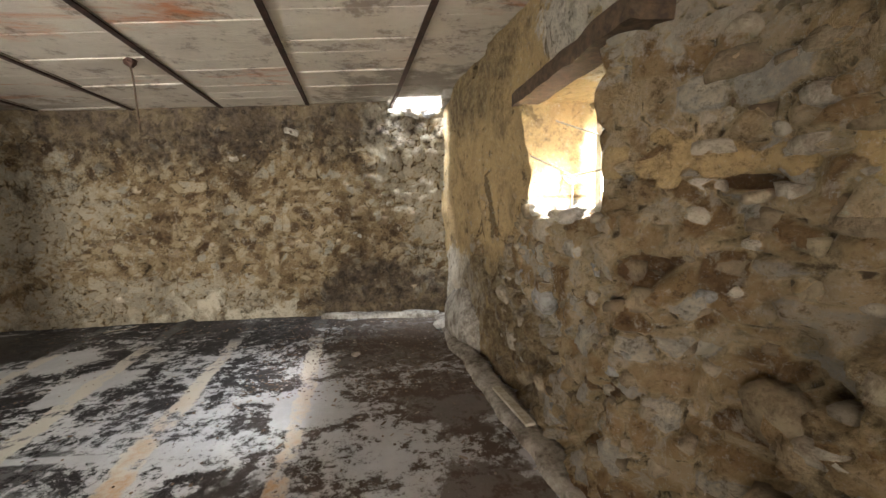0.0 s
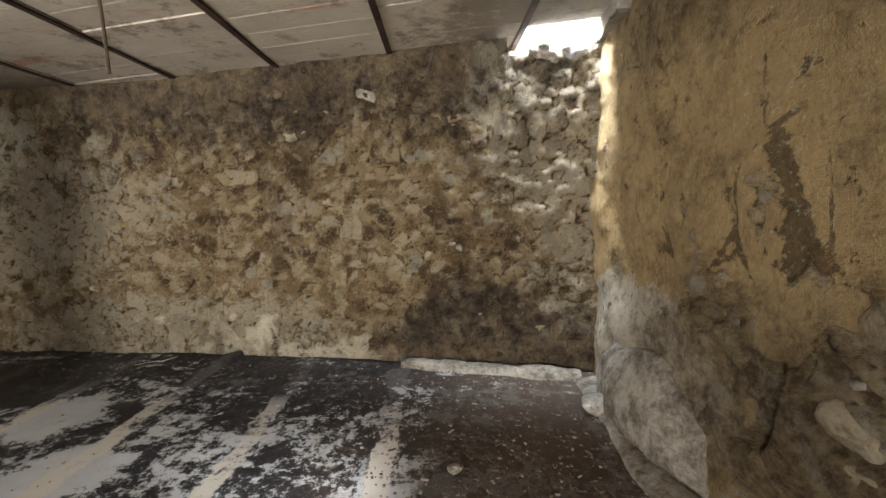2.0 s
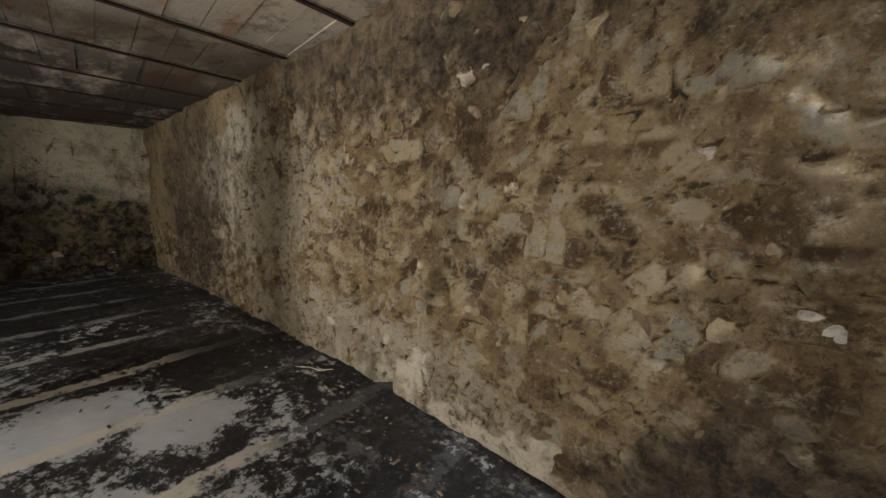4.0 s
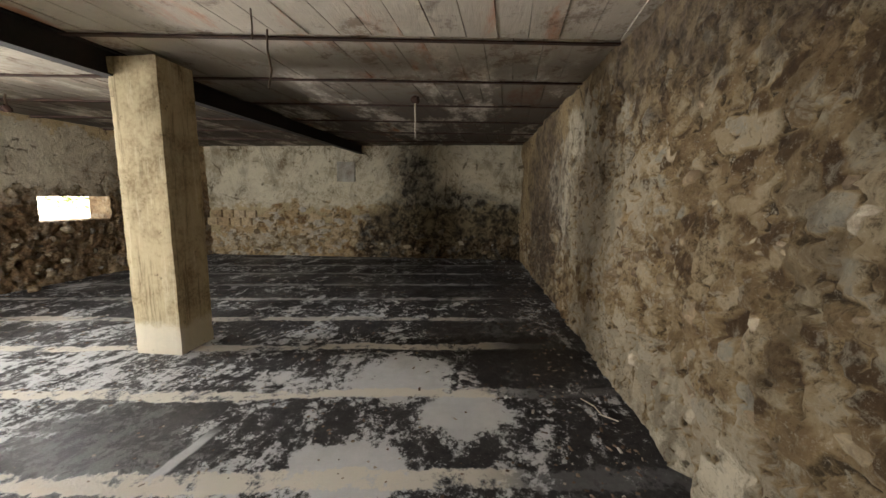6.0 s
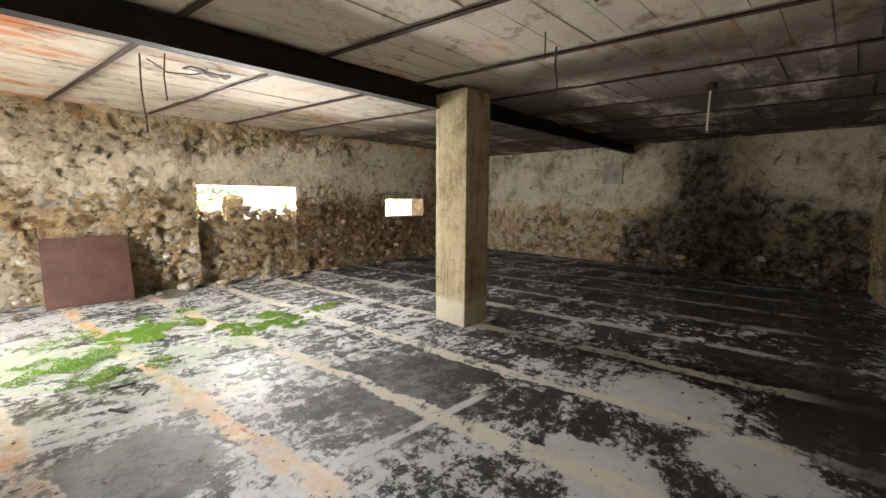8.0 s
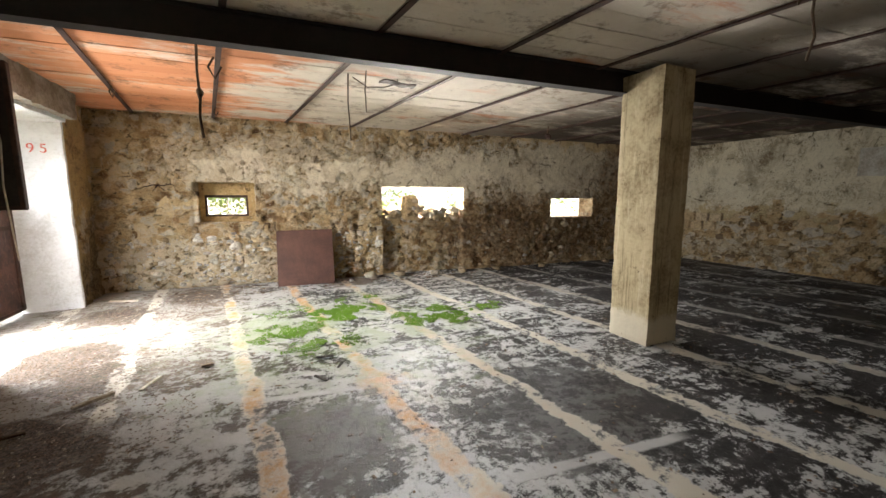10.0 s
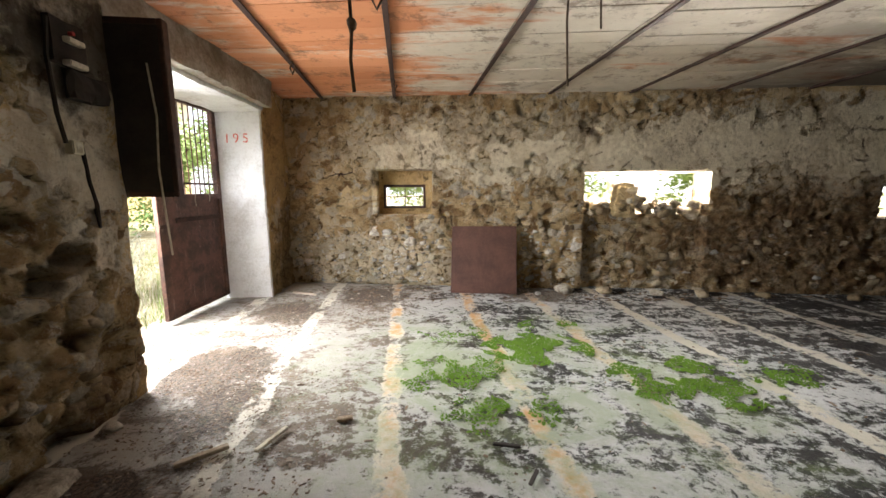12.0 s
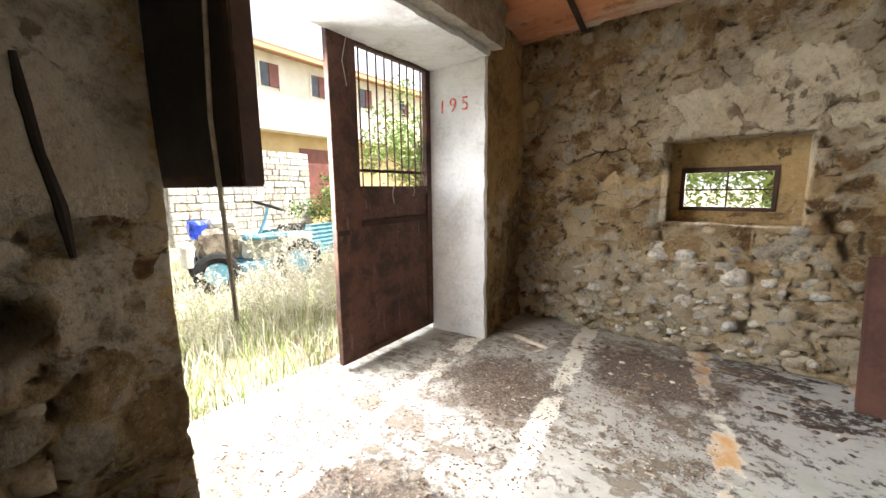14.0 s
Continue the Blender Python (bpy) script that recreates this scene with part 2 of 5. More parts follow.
M_BOARD = plain("smoke_dark_board", (0.035, 0.026, 0.02), (0.012, 0.009, 0.007), 0.8, 0.0, scale=5, bump=0.004)
M_WIRE = plain("old_cord", (0.12, 0.08, 0.05), (0.05, 0.035, 0.025), 0.9, scale=20)
M_STRING = plain("pale_string", (0.6, 0.56, 0.46), (0.35, 0.3, 0.22), 0.9, scale=20)
M_KERB = plain("kerb_mortar", (0.46, 0.42, 0.36), (0.1, 0.08, 0.06), 0.95, scale=5, bump=0.03)
M_WOOD = plain("weathered_wood", (0.4, 0.34, 0.26), (0.2, 0.15, 0.1), 0.85, scale=8, bump=0.004)


def stone_mat(name, stops):
    k = Mat(name, 0.93)
    c = k.ramp(k.rand, *stops)
    n = k.noise(9, 6, 0.7)
    c = k.mix(k.calc("MULTIPLY", k.step(n, 0.55, 0.35), 0.6), c, (0.14, 0.1, 0.065))
    f = k.noise(26, 7, 0.75)
    c = k.mix(k.calc("MULTIPLY", k.step(f, 0.5, 0.36), 0.5), c, (0.1, 0.07, 0.045))
    k.bump(k.calc("ADD", f, k.calc("MULTIPLY", k.noise(7, 4), 1.5)), 0.03)
    return k.colour(c)


M_STONE = stone_mat("limestone_rubble", ((0.0, (0.28, 0.21, 0.13)), (0.35, (0.46, 0.37, 0.25)), (0.7, (0.55, 0.48, 0.37)), (1.0, (0.4, 0.39, 0.37))))
M_STONEPALE = stone_mat("pale_limestone", ((0.0, (0.5, 0.46, 0.39)), (0.4, (0.66, 0.62, 0.55)), (0.8, (0.74, 0.71, 0.65)), (1.0, (0.44, 0.45, 0.46))))
M_STONEBROWN = stone_mat("damp_brown_stone", ((0.0, (0.15, 0.1, 0.06)), (0.5, (0.28, 0.21, 0.13)), (1.0, (0.38, 0.31, 0.2))))

# ---- floor material: worn concrete, dung-black dirt, mortar lines, rust and moss stain ----
k = Mat("stable_floor", 0.75)
px, py = k.axis(0), k.axis(1)
wob = k.calc("MULTIPLY", k.calc("SUBTRACT", k.noise(1.6, 7, 0.7), 0.5), 0.24)
wob = k.calc("ADD", wob, k.calc("MULTIPLY", k.calc("SUBTRACT", k.noise(0.55, 3, 0.5), 0.5), 0.12))
q = k.calc("ADD", k.calc("ADD", px, k.calc("MULTIPLY", k.calc("ADD", py, 3.0), 0.107)), wob)
q = k.calc("DIVIDE", k.calc("ADD", q, 0.07), 0.945)
line_d = k.calc("ABSOLUTE", k.calc("SUBTRACT", q, k.calc("ROUND", q)))
line_w = k.calc("ADD", 0.0, k.calc("MULTIPLY", k.noise(0.8, 4, 0.6), 0.13))
line_r = k.calc("ADD", line_d, k.calc("MULTIPLY", k.calc("SUBTRACT", k.noise(9, 8, 0.8), 0.5), 0.16))
line = k.step(line_r, k.calc("ADD", line_w, 0.02), line_w)
edge_strip = k.calc("MULTIPLY", k.step(px, -1.15, -0.95), k.step(py, 0.0, 0.6))
line = k.calc("MULTIPLY", line, k.calc("SUBTRACT", 1.0, k.calc("MAXIMUM", edge_strip, k.calc("MULTIPLY", k.step(py, 3.7, 4.3), 0.85))))
line = k.calc("MULTIPLY", line, k.step(k.noise(2.6, 9, 0.8), 0.41, 0.5))
line = k.calc("MULTIPLY", line, k.calc("ADD", 0.45, k.calc("MULTIPLY", k.step(px, -8.0, -4.5), 0.55)))
big, mid, fine, grit = k.noise(0.42, 5, 0.6), k.noise(1.9, 9, 0.78, warp=0.6), k.noise(10, 9, 0.82), k.noise(45, 4, 0.8)
bars = k.noise(1.0, 8, 0.75, k.scaled(k.pos, (0.9, 3.2, 1)), 0.5)
pale_f = k.calc("ADD", k.calc("ADD", k.calc("MULTIPLY", mid, 0.35), k.calc("MULTIPLY", bars, 0.25)), k.calc("MULTIPLY", fine, 0.4))
open_floor = k.calc("MULTIPLY", k.step(px, -7.5, -2.0), k.step(py, 5.5, 1.0))
thr = k.calc("SUBTRACT", 0.532, k.calc("MULTIPLY", open_floor, 0.05))
pale = k.step(pale_f, k.calc("SUBTRACT", thr, 0.012), k.calc("ADD", thr, 0.02))
# the last spot paints in the pool of window light on the floor
for cx, cy, r in ((-4.85, 3.2, 0.42), (-4.3, 3.7, 0.32), (-3.6, 3.1, 0.35), (-1.5, 2.4, 0.35)):
    pale = k.calc("MAXIMUM", pale, k.near(cx, cy, 0, r, 0.08))
for cx, cy, r in ((-3.6, 1.45, 0.7), (-5.9, 3.9, 0.7), (-0.8, 3.7, 0.8), (-0.3, 2.3, 0.5), (-2.2, 4.5, 0.5), (-3.4, 4.6, 0.5), (-5.2, 4.3, 0.6), (-8.5, 3.6, 1.2), (-0.3, 1.2, 0.35), (-1.8, 1.1, 0.45)):
    pale = k.calc("MULTIPLY", pale, k.calc("SUBTRACT", 1.0, k.calc("MULTIPLY", k.near(cx, cy, 0, r, 0.15), 0.85)))
for y0, x0, x1, sl in ((0.41, -3.0, -1.4, -0.15), (-1.54, -2.1, -1.2, 0.03), (1.9, -3.9, -2.6, -0.12)):
    gap = k.calc("ABSOLUTE", k.calc("SUBTRACT", py, k.calc("ADD", k.calc("ADD", k.calc("MULTIPLY", px, sl), y0 - sl * x1), k.calc("MULTIPLY", wob, 0.3))))
    bar = k.calc("MULTIPLY", k.step(gap, 0.05, 0.025), k.calc("MULTIPLY", k.step(px, x0 - 0.1, x0 + 0.1), k.step(px, x1 + 0.1, x1 - 0.1)))
    pale = k.calc("MAXIMUM", pale, k.calc("MULTIPLY", bar, k.step(k.noise(4, 8, 0.8), 0.36, 0.44)))
pale = k.calc("MAXIMUM", pale, line)
black = k.mix(k.step(fine, 0.3, 0.7), (0.006, 0.006, 0.008), (0.05, 0.046, 0.047))
brownish = k.mix(k.step(px, -2.4, -0.6), black, k.mix(fine, (0.05, 0.036, 0.027), (0.16, 0.12, 0.09)))
brownish = k.mix(k.calc("MULTIPLY", k.step(px, -1.6, -0.3), k.step(py, 0.6, -0.8)), brownish, k.mix(fine, (0.1, 0.08, 0.065), (0.32, 0.27, 0.22)))
light = k.mix(k.noise(5, 7, 0.75), (0.36, 0.375, 0.395), (0.68, 0.69, 0.7))
light = k.mix(k.calc("MULTIPLY", k.step(line, 0.3, 0.8), 0.8), light, (0.64, 0.6, 0.51))
rust = k.calc("MULTIPLY", k.step(line_d, 0.1, 0.03), k.step(k.noise(1.3, 6, 0.7), 0.42, 0.56))
rust = k.calc("MULTIPLY", rust, k.calc("MULTIPLY", k.calc("MULTIPLY", k.step(px, -3.6, -2.6), k.step(px, -0.65, -0.95)), k.step(py, 3.2, 1.2)))
rust = k.calc("MAXIMUM", rust, k.calc("MULTIPLY", k.near(-2.35, 0.5, 0, 0.2, 0.4), 0.8))
light = k.mix(k.calc("MULTIPLY", rust, k.step(k.noise(7, 7, 0.75), 0.3, 0.6)), light, (0.55, 0.31, 0.13))
# pale concrete toned down near the doorway to offset its strong daylight
light = k.mix(k.calc("MULTIPLY", k.calc("MULTIPLY", k.step(px, -2.6, -0.4), k.step(py, 1.6, -0.6)), k.step(line, 0.6, 0.2)), light, k.mix(k.noise(6, 8, 0.8), (0.2, 0.19, 0.175), (0.5, 0.48, 0.45)))
c = k.mix(pale, brownish, light)
c = k.mix(k.calc("MULTIPLY", k.step(grit, 0.63, 0.72), 0.7), c, (0.6, 0.58, 0.55))
loam = k.mix(k.step(grit, 0.4, 0.62), (0.03, 0.022, 0.017), (0.17, 0.12, 0.09))
for cx, cy, r in ((0.3, -1.15, 0.5), (-0.15, -0.6, 0.35), (0.3, -2.75, 0.45), (-0.6, -3.5, 0.5), (-2.9, -3.6, 0.5), (-0.1, 0.5, 0.5)):
    c = k.mix(k.calc("MULTIPLY", k.near(cx, cy, 0, r, 0.25), k.calc("SUBTRACT", 0.88, k.calc("MULTIPLY", line, 0.6))), c, loam)
green = k.calc("MULTIPLY", k.near(-2.3, -1.0, 0, 1.5, 0.5), k.step(mid, 0.4, 0.6))
c = k.mix(k.calc("MULTIPLY", green, 0.55), c, (0.2, 0.27, 0.1))
k.colour(c)
k.put(k.b.inputs["Roughness"], k.calc("SUBTRACT", 0.78, k.calc("MULTIPLY", k.step(big, 0.42, 0.62), 0.36)))
k.bump(k.calc("ADD", k.calc("MULTIPLY", pale, 0.25), k.calc("ADD", fine, k.calc("MULTIPLY", grit, 0.3))), 0.012)
k.b.inputs["Specular IOR Level"].default_value = 0.3
M_FLOOR = k

# ---- ceiling material: hollow clay tiles under flaking limewash ----
k = Mat("clay_tile_ceiling", 0.88)
px, py = k.axis(0), k.axis(1)
wash = k.noise(1.1, 7, 0.7, k.scaled(k.pos, (0.55, 1.6, 1)), 0.3)
orange = k.calc("MULTIPLY", k.step(px, -3.6, 0.2), k.step(py, 1.5, -2.0))
wash = k.calc("ADD", wash, k.calc("MULTIPLY", k.calc("SUBTRACT", 0.6, orange), 0.28))
wash = k.calc("ADD", wash, k.calc("MULTIPLY", k.calc("SUBTRACT", k.island, 0.5), 0.12))
clay = k.mix(k.island, (0.52, 0.21, 0.1), (0.7, 0.34, 0.19))
lime = k.mix(k.noise(3.2, 6, 0.7), (0.5, 0.43, 0.35), (0.76, 0.7, 0.6))
c = k.mix(k.step(wash, 0.43, 0.6), clay, lime)
# blotches that darken the tiles more and more towards the west end
dark_mask = k.calc("MULTIPLY", k.step(k.noise(0.9, 8, 0.75, k.scaled(k.pos, (0.7, 1.5, 1))), 0.34, 0.5), k.step(px, -3.4, -7.5))
c = k.mix(k.calc("MULTIPLY", dark_mask, 0.9), c, (0.055, 0.04, 0.03))
c = k.mix(k.calc("MULTIPLY", k.step(k.noise(2.7, 9, 0.8), 0.52, 0.62), 0.6), c, (0.13, 0.075, 0.045))
c = k.mix(k.calc("MULTIPLY", k.step(k.noise(14, 5, 0.7), 0.6, 0.72), 0.4), c, (0.12, 0.08, 0.055))
c = k.mix(k.calc("MULTIPLY", k.near(-0.5, 4.3, 2.9, 0.9, 0.3), 0.7), c, (0.16, 0.13, 0.11))
k.colour(c)
k.bump(k.noise(22, 5, 0.7, k.scaled(k.pos, (0.3, 1.5, 1))), 0.006)
M_CEIL = k


# ---- mesh tools ----
def mesh_of(name, bm, material, smooth=False):
    bmesh.ops.recalc_face_normals(bm, faces=bm.faces)
    me = bpy.data.meshes.new(name)
    bm.to_mesh(me)
    bm.free()
    me.materials.append(material.m)
    if smooth:
        me.polygons.foreach_set("use_smooth", [True] * len(me.polygons))
    return me


def part(name, bm, material, parent=None, label="", smooth=False):
    ob = new(name, mesh_of(name, bm, material, smooth))
    if parent is not None:
        ob.parent = parent
    if label:
        ob["label"] = label
    return ob


def empty(name, m, label, category, group=""):
    ob = new(name)
    ob.matrix_world = m
    return tagged(ob, label, category, group)


def box(x0, x1, y0, y1, z0, z1, bevel=0.0, bm=None):
    bm = bm or bmesh.new()
    v = bmesh.ops.create_cube(bm, size=1)["verts"]
    for q in v:
        q.co = Vector((x0 if q.co.x < 0 else x1, y0 if q.co.y < 0 else y1, z0 if q.co.z < 0 else z1))
    if bevel:
        e = [e for e in bm.edges if e.verts[0] in v]
        bmesh.ops.bevel(bm, geom=e, offset=bevel, segments=2, affect="EDGES")
    return bm


def rough_box(x0, x1, y0, y1, z0, z1, cell, amp, seed=0, bevel=0.01):
    """A block whose faces are uneven and whose edges are knocked."""
    bm = bmesh.new()
    n = [max(2, round(d / cell)) for d in (x1 - x0, y1 - y0, z1 - z0)]
    done = {}

    def vert(i, j, l):
        if (i, j, l) not in done:
            p = Vector((x0 + (x1 - x0) * i / n[0], y0 + (y1 - y0) * j / n[1], z0 + (z1 - z0) * l / n[2]))
            edge = (i in (0, n[0])) + (j in (0, n[1])) + (l in (0, n[2]))
            d = noise.noise_vector(p * 5 + Vector((seed, 0, 0))) * amp + noise.noise_vector(p * 17 + Vector((0, seed, 0))) * amp * 0.6
            if edge > 1:
                mid = Vector(((x0 + x1) / 2, (y0 + y1) / 2, p.z))
                d += (mid - p).normalized() * bevel * (1 + 1.5 * noise.noise(p * 9))
            done[(i, j, l)] = bm.verts.new(p + d)
        return done[(i, j, l)]

    for ax in range(3):
        a, b = [q for q in range(3) if q != ax]
        for side in (0, n[ax]):
            for i in range(n[a]):
                for j in range(n[b]):
                    quad = []
                    for di, dj in ((0, 0), (1, 0), (1, 1), (0, 1)):
                        idx = [0, 0, 0]
                        idx[ax], idx[a], idx[b] = side, i + di, j + dj
                        quad.append(vert(*idx))
                    bm.faces.new(quad)
    return bm


def tube(points, r, sides=6, bm=None):
    """A bent rod or cord through points."""
    bm = bm or bmesh.new()
    pts = [Vector(p) for p in points]
    rings = []
    for i, p in enumerate(pts):
        d = (pts[min(i + 1, len(pts) - 1)] - pts[max(i - 1, 0)]).normalized()
        u = d.orthogonal().normalized()
        w = d.cross(u)
        rr = r[i] if isinstance(r, (list, tuple)) else r
        rings.append([bm.verts.new(p + (u * math.cos(2 * math.pi * s / sides) + w * math.sin(2 * math.pi * s / sides)) * rr) for s in range(sides)])
    for a, b in zip(rings, rings[1:]):
        best = min(range(sides), key=lambda o: sum((a[s].co - b[(s + o) % sides].co).length for s in range(sides)))
        for s in range(sides):
            bm.faces.new((a[s], a[(s + 1) % sides], b[(s + 1 + best) % sides], b[(s + best) % sides]))
    bm.faces.new(rings[0])
    bm.faces.new(rings[-1])
    return bm


# ---- walls ----
def clamp(v):
    return min(1.0, max(0.0, v))


def spot(u, z, cu, cz, ru, rz):
    """1 in the middle of an oval, 0 at its rim, below 0 outside (to -1)."""
    return max(-1.0, 1 - math.hypot((u - cu) / ru, (z - cz) / rz))


def masonry(seed, amp, depth, bare_of, lime_of, damp_dark_of, sx=5.5, sz=7.5, coat=0.02):
    """Surface of a rubble wall: height, and how far it is bare, stone tone, joint, lime and damp (with painted
    darkening) at (u, z).
    """
    off = Vector((seed * 7.3, seed * 3.1, 0))

    def f(u, z):
        p = Vector((u, z, 0)) + off
        n1, n2, n3, n4 = noise.noise(p * 0.9), noise.noise(p * 2.7), noise.noise(p * 6.1), noise.noise(p * 13.0)
        rag = 0.35 * n1 + 0.5 * n2 + 0.35 * n3 + 0.25 * n4
        b = clamp((bare_of(u, z) + rag) / 0.14 + 0.5)
        w = noise.noise_vector(p * 2.4) * 0.12 + noise.noise_vector(p * 9.0) * 0.025
        d, pts = noise.voronoi(Vector(((p.x + w.x) * sx, (p.y + w.y) * sz, 0)))
        tone = math.sin(pts[0].x * 12.99 + pts[0].y * 78.23 + pts[0].z * 37.7) * 437.585 % 1.0
        joint = min(1.0, (d[1] - d[0]) * 3.2)
        up = tone * 7.13 % 1.0
        st = min(1.0, joint * 2.2) ** 0.7 * depth * (0.55 + 0.8 * up) - depth * (1.0 if up > 0.07 else 2.3)
        h = n1 * amp + n2 * amp * 0.6 + n3 * amp * 0.25 + n4 * amp * 0.22
        h += b * (st + n4 * 0.01 + noise.noise(p * 27.0) * 0.009) + (1 - b) * (coat * (0.6 + 0.8 * n2) - 0.3 * depth)
        return h, b, tone, joint, clamp(lime_of(u, z) + 0.5), clamp(damp_dark_of(u, z) + 0.5)
    return f


def build_wall(name, pts, top, surface, openings, thick, cell, material):
    """A thick wall along a plan line, room side to the right of it, with openings (u0, u1, z0, z1) cut through."""
    P = [Vector((*p, 0)) for p in pts]
    acc = [0.0]
    for a, b in zip(P, P[1:]):
        acc.append(acc[-1] + (b - a).length)
    total = acc[-1]

    def at(u):
        i = max(j for j in range(len(P) - 1) if acc[j] <= u + 1e-6)
        a, b = P[i], P[i + 1]
        d = (b - a).normalized()
        return a + d * (u - acc[i]), Vector((d.y, -d.x, 0))

    def lines(end, cuts):
        n = round(end / cell)
        v = [end * i / n for i in range(n + 1)]
        for c in cuts:
            j = min(range(1, n), key=lambda i: abs(v[i] - c))
            v[j] = c
        return v
    us = lines(total, [o for q in openings for o in q[:2] if 0.02 < o < total - 0.02])
    zs = lines(top, [o for q in openings for o in q[2:] if 0.02 < o < top - 0.02])
    bm = bmesh.new()
    layers = [bm.verts.layers.float.new(n) for n in ("bare", "tone", "joint", "lime", "damp")]
    front, back = {}, {}
    for i, u in enumerate(us):
        p, n = at(u)
        for j, z in enumerate(zs):
            ju = 0.35 * cell * noise.noise(Vector((u * 6, z * 6, 3))) if 0 < i < len(us) - 1 else 0
            jz = 0.35 * cell * noise.noise(Vector((u * 6, z * 6, 9))) if 0 < j < len(zs) - 1 else 0
            along = Vector((-n.y, n.x, 0))
            h, *values = surface(u, z)
            front[i, j] = bm.verts.new(p + n * h + along * ju + Vector((0, 0, z + jz)))
            back[i, j] = bm.verts.new(p - n * thick + Vector((0, 0, z)))
            for lay, value in zip(layers, values):
                front[i, j][lay] = back[i, j][lay] = value
    def solid(i, j):
        if not (0 <= i < len(us) - 1 and 0 <= j < len(zs) - 1):
            return False
        u, z = (us[i] + us[i + 1]) / 2, (zs[j] + zs[j + 1]) / 2
        return not any(a < u < b and c < z < d for a, b, c, d in openings)
    for i in range(len(us) - 1):
        for j in range(len(zs) - 1):
            if not solid(i, j):
                continue
            q = [(i, j), (i + 1, j), (i + 1, j + 1), (i, j + 1)]
            bm.faces.new([front[c] for c in q]).smooth = True
            bm.faces.new([back[c] for c in reversed(q)])
            for s, (di, dj) in enumerate(((0, -1), (1, 0), (0, 1), (-1, 0))):
                if not solid(i + di, j + dj):
                    a, b = q[s], q[(s + 1) % 4]
                    bm.faces.new([front[b], front[a], back[a], back[b]])
    for v in [v for v in bm.verts if not v.link_faces]:
        bm.verts.remove(v)
    me = bpy.data.meshes.new(name)
    bm.to_mesh(me)
    bm.free()
    me.materials.append(material.m)
    return tagged(new(name, me), kind="structure"), at


NORTH = [(-11.45, 4.86), (-4.2, 4.95), (0.3, 4.62)]
EAST = [(-0.15, 5.2), (-0.12, 4.62), (0.06, 2.95), (0.16, 2.1), (0.12, 0.92), (0.46, 0.62), (0.5, 0.2), (0.565, -0.83)]
SOUTH_Y = lambda x: -4.22 - 0.105 * x
SOUTH = [(1.35, SOUTH_Y(1.35)), (-11.5, SOUTH_Y(-11.5))]
WEST = [(-11.1, -3.6), (-11.1, 5.4)]
su = lambda x: (1.35 - x) * math.hypot(1, 0.105)
CEIL = lambda x: 2.885 + 0.0125 * x

# north wall, x = u - 11.45: bare stones in the middle, plaster at the west and above, lime under the corner gap made
# paler to paint in its daylight
s_n0 = masonry(
    1, 0.05, 0.03,
    lambda u, z: max(spot(u, z, 11.1, 2.2, 0.6, 1.2), spot(u, z, 9.3, 1.35, 2.6, 1.25), spot(u, z, 6.6, 1.3, 2.0, 1.2), 0.5 * spot(u, z, 4.0, 0.4, 3.0, 0.8)) * 1.3,
    # the two spots near u 11.1 paint the gap's falling daylight into the lime
    lambda u, z: max(0.75 * spot(u, z, 5.6, 1.5, 2.2, 1.2) - 0.1, spot(u, z, 7.2, 0.2, 2.4, 0.55), spot(u, z, 11.15, 2.5, 0.75, 1.1) * 1.5 + 0.35, 0.6 * spot(u, z, 11.1, 1.2, 0.4, 0.7), -0.6),
    # spot at the top: dark plaster, deepened to paint in the falloff of light
    lambda u, z: max(spot(u, z, 10.4, 0.2, 1.0, 0.6), 0.6 * spot(u, z, 8.2, 2.85, 3.2, 0.7), 0.7 * spot(u, z, 3.2, 1.4, 1.4, 1.8), -0.3), 8.5, 11.0)


def s_n(u, z):
    """The north wall with the fallen crack at its foot."""
    t = clamp((0.88 - z) / 0.75)
    d = abs(u - (7.2 + 0.55 * t + 0.08 * noise.noise(Vector((z * 7, 0, 2)))))
    h, *rest = s_n0(u, z)
    return h - (0.15 * max(0, 1 - d / (0.05 + 0.08 * t)) if z < 0.9 else 0), *rest


# east wall, y about 5.2 - u: smooth ochre plaster to the north, rubble below and beside the window, grey plaster by the door
s_e0 = masonry(
    2, 0.05, 0.05,
    lambda u, z: max(0.9 * spot(u, z, 3.9, 0.85, 1.5, 0.8) + 0.15, 1.1 * spot(u, z, 5.0, 0.75, 0.9, 0.75) + 0.15, spot(u, z, 4.75, 2.0, 0.8, 0.3), spot(u, z, 5.6, 0.55, 0.6, 0.75) + 0.1),
    lambda u, z: max(spot(u, z, 5.2, 2.55, 1.5, 0.5) + 0.15, 0.35 * spot(u, z, 5.85, 1.6, 0.5, 1.0), 0.5 * spot(u, z, 1.2, 0.5, 1.0, 0.5), -0.55),
    # browner at the foot, along the top, over the north part and door end
    lambda u, z: max(spot(u, z, 2.3, 0.2, 1.2, 0.9), 0.7 * spot(u, z, 1.8, 2.85, 1.2, 0.6), -0.12 if u < 2.9 else -0.4 + 0.3 * clamp((u - 5.3) / 0.3)), 7.0, 9.0)


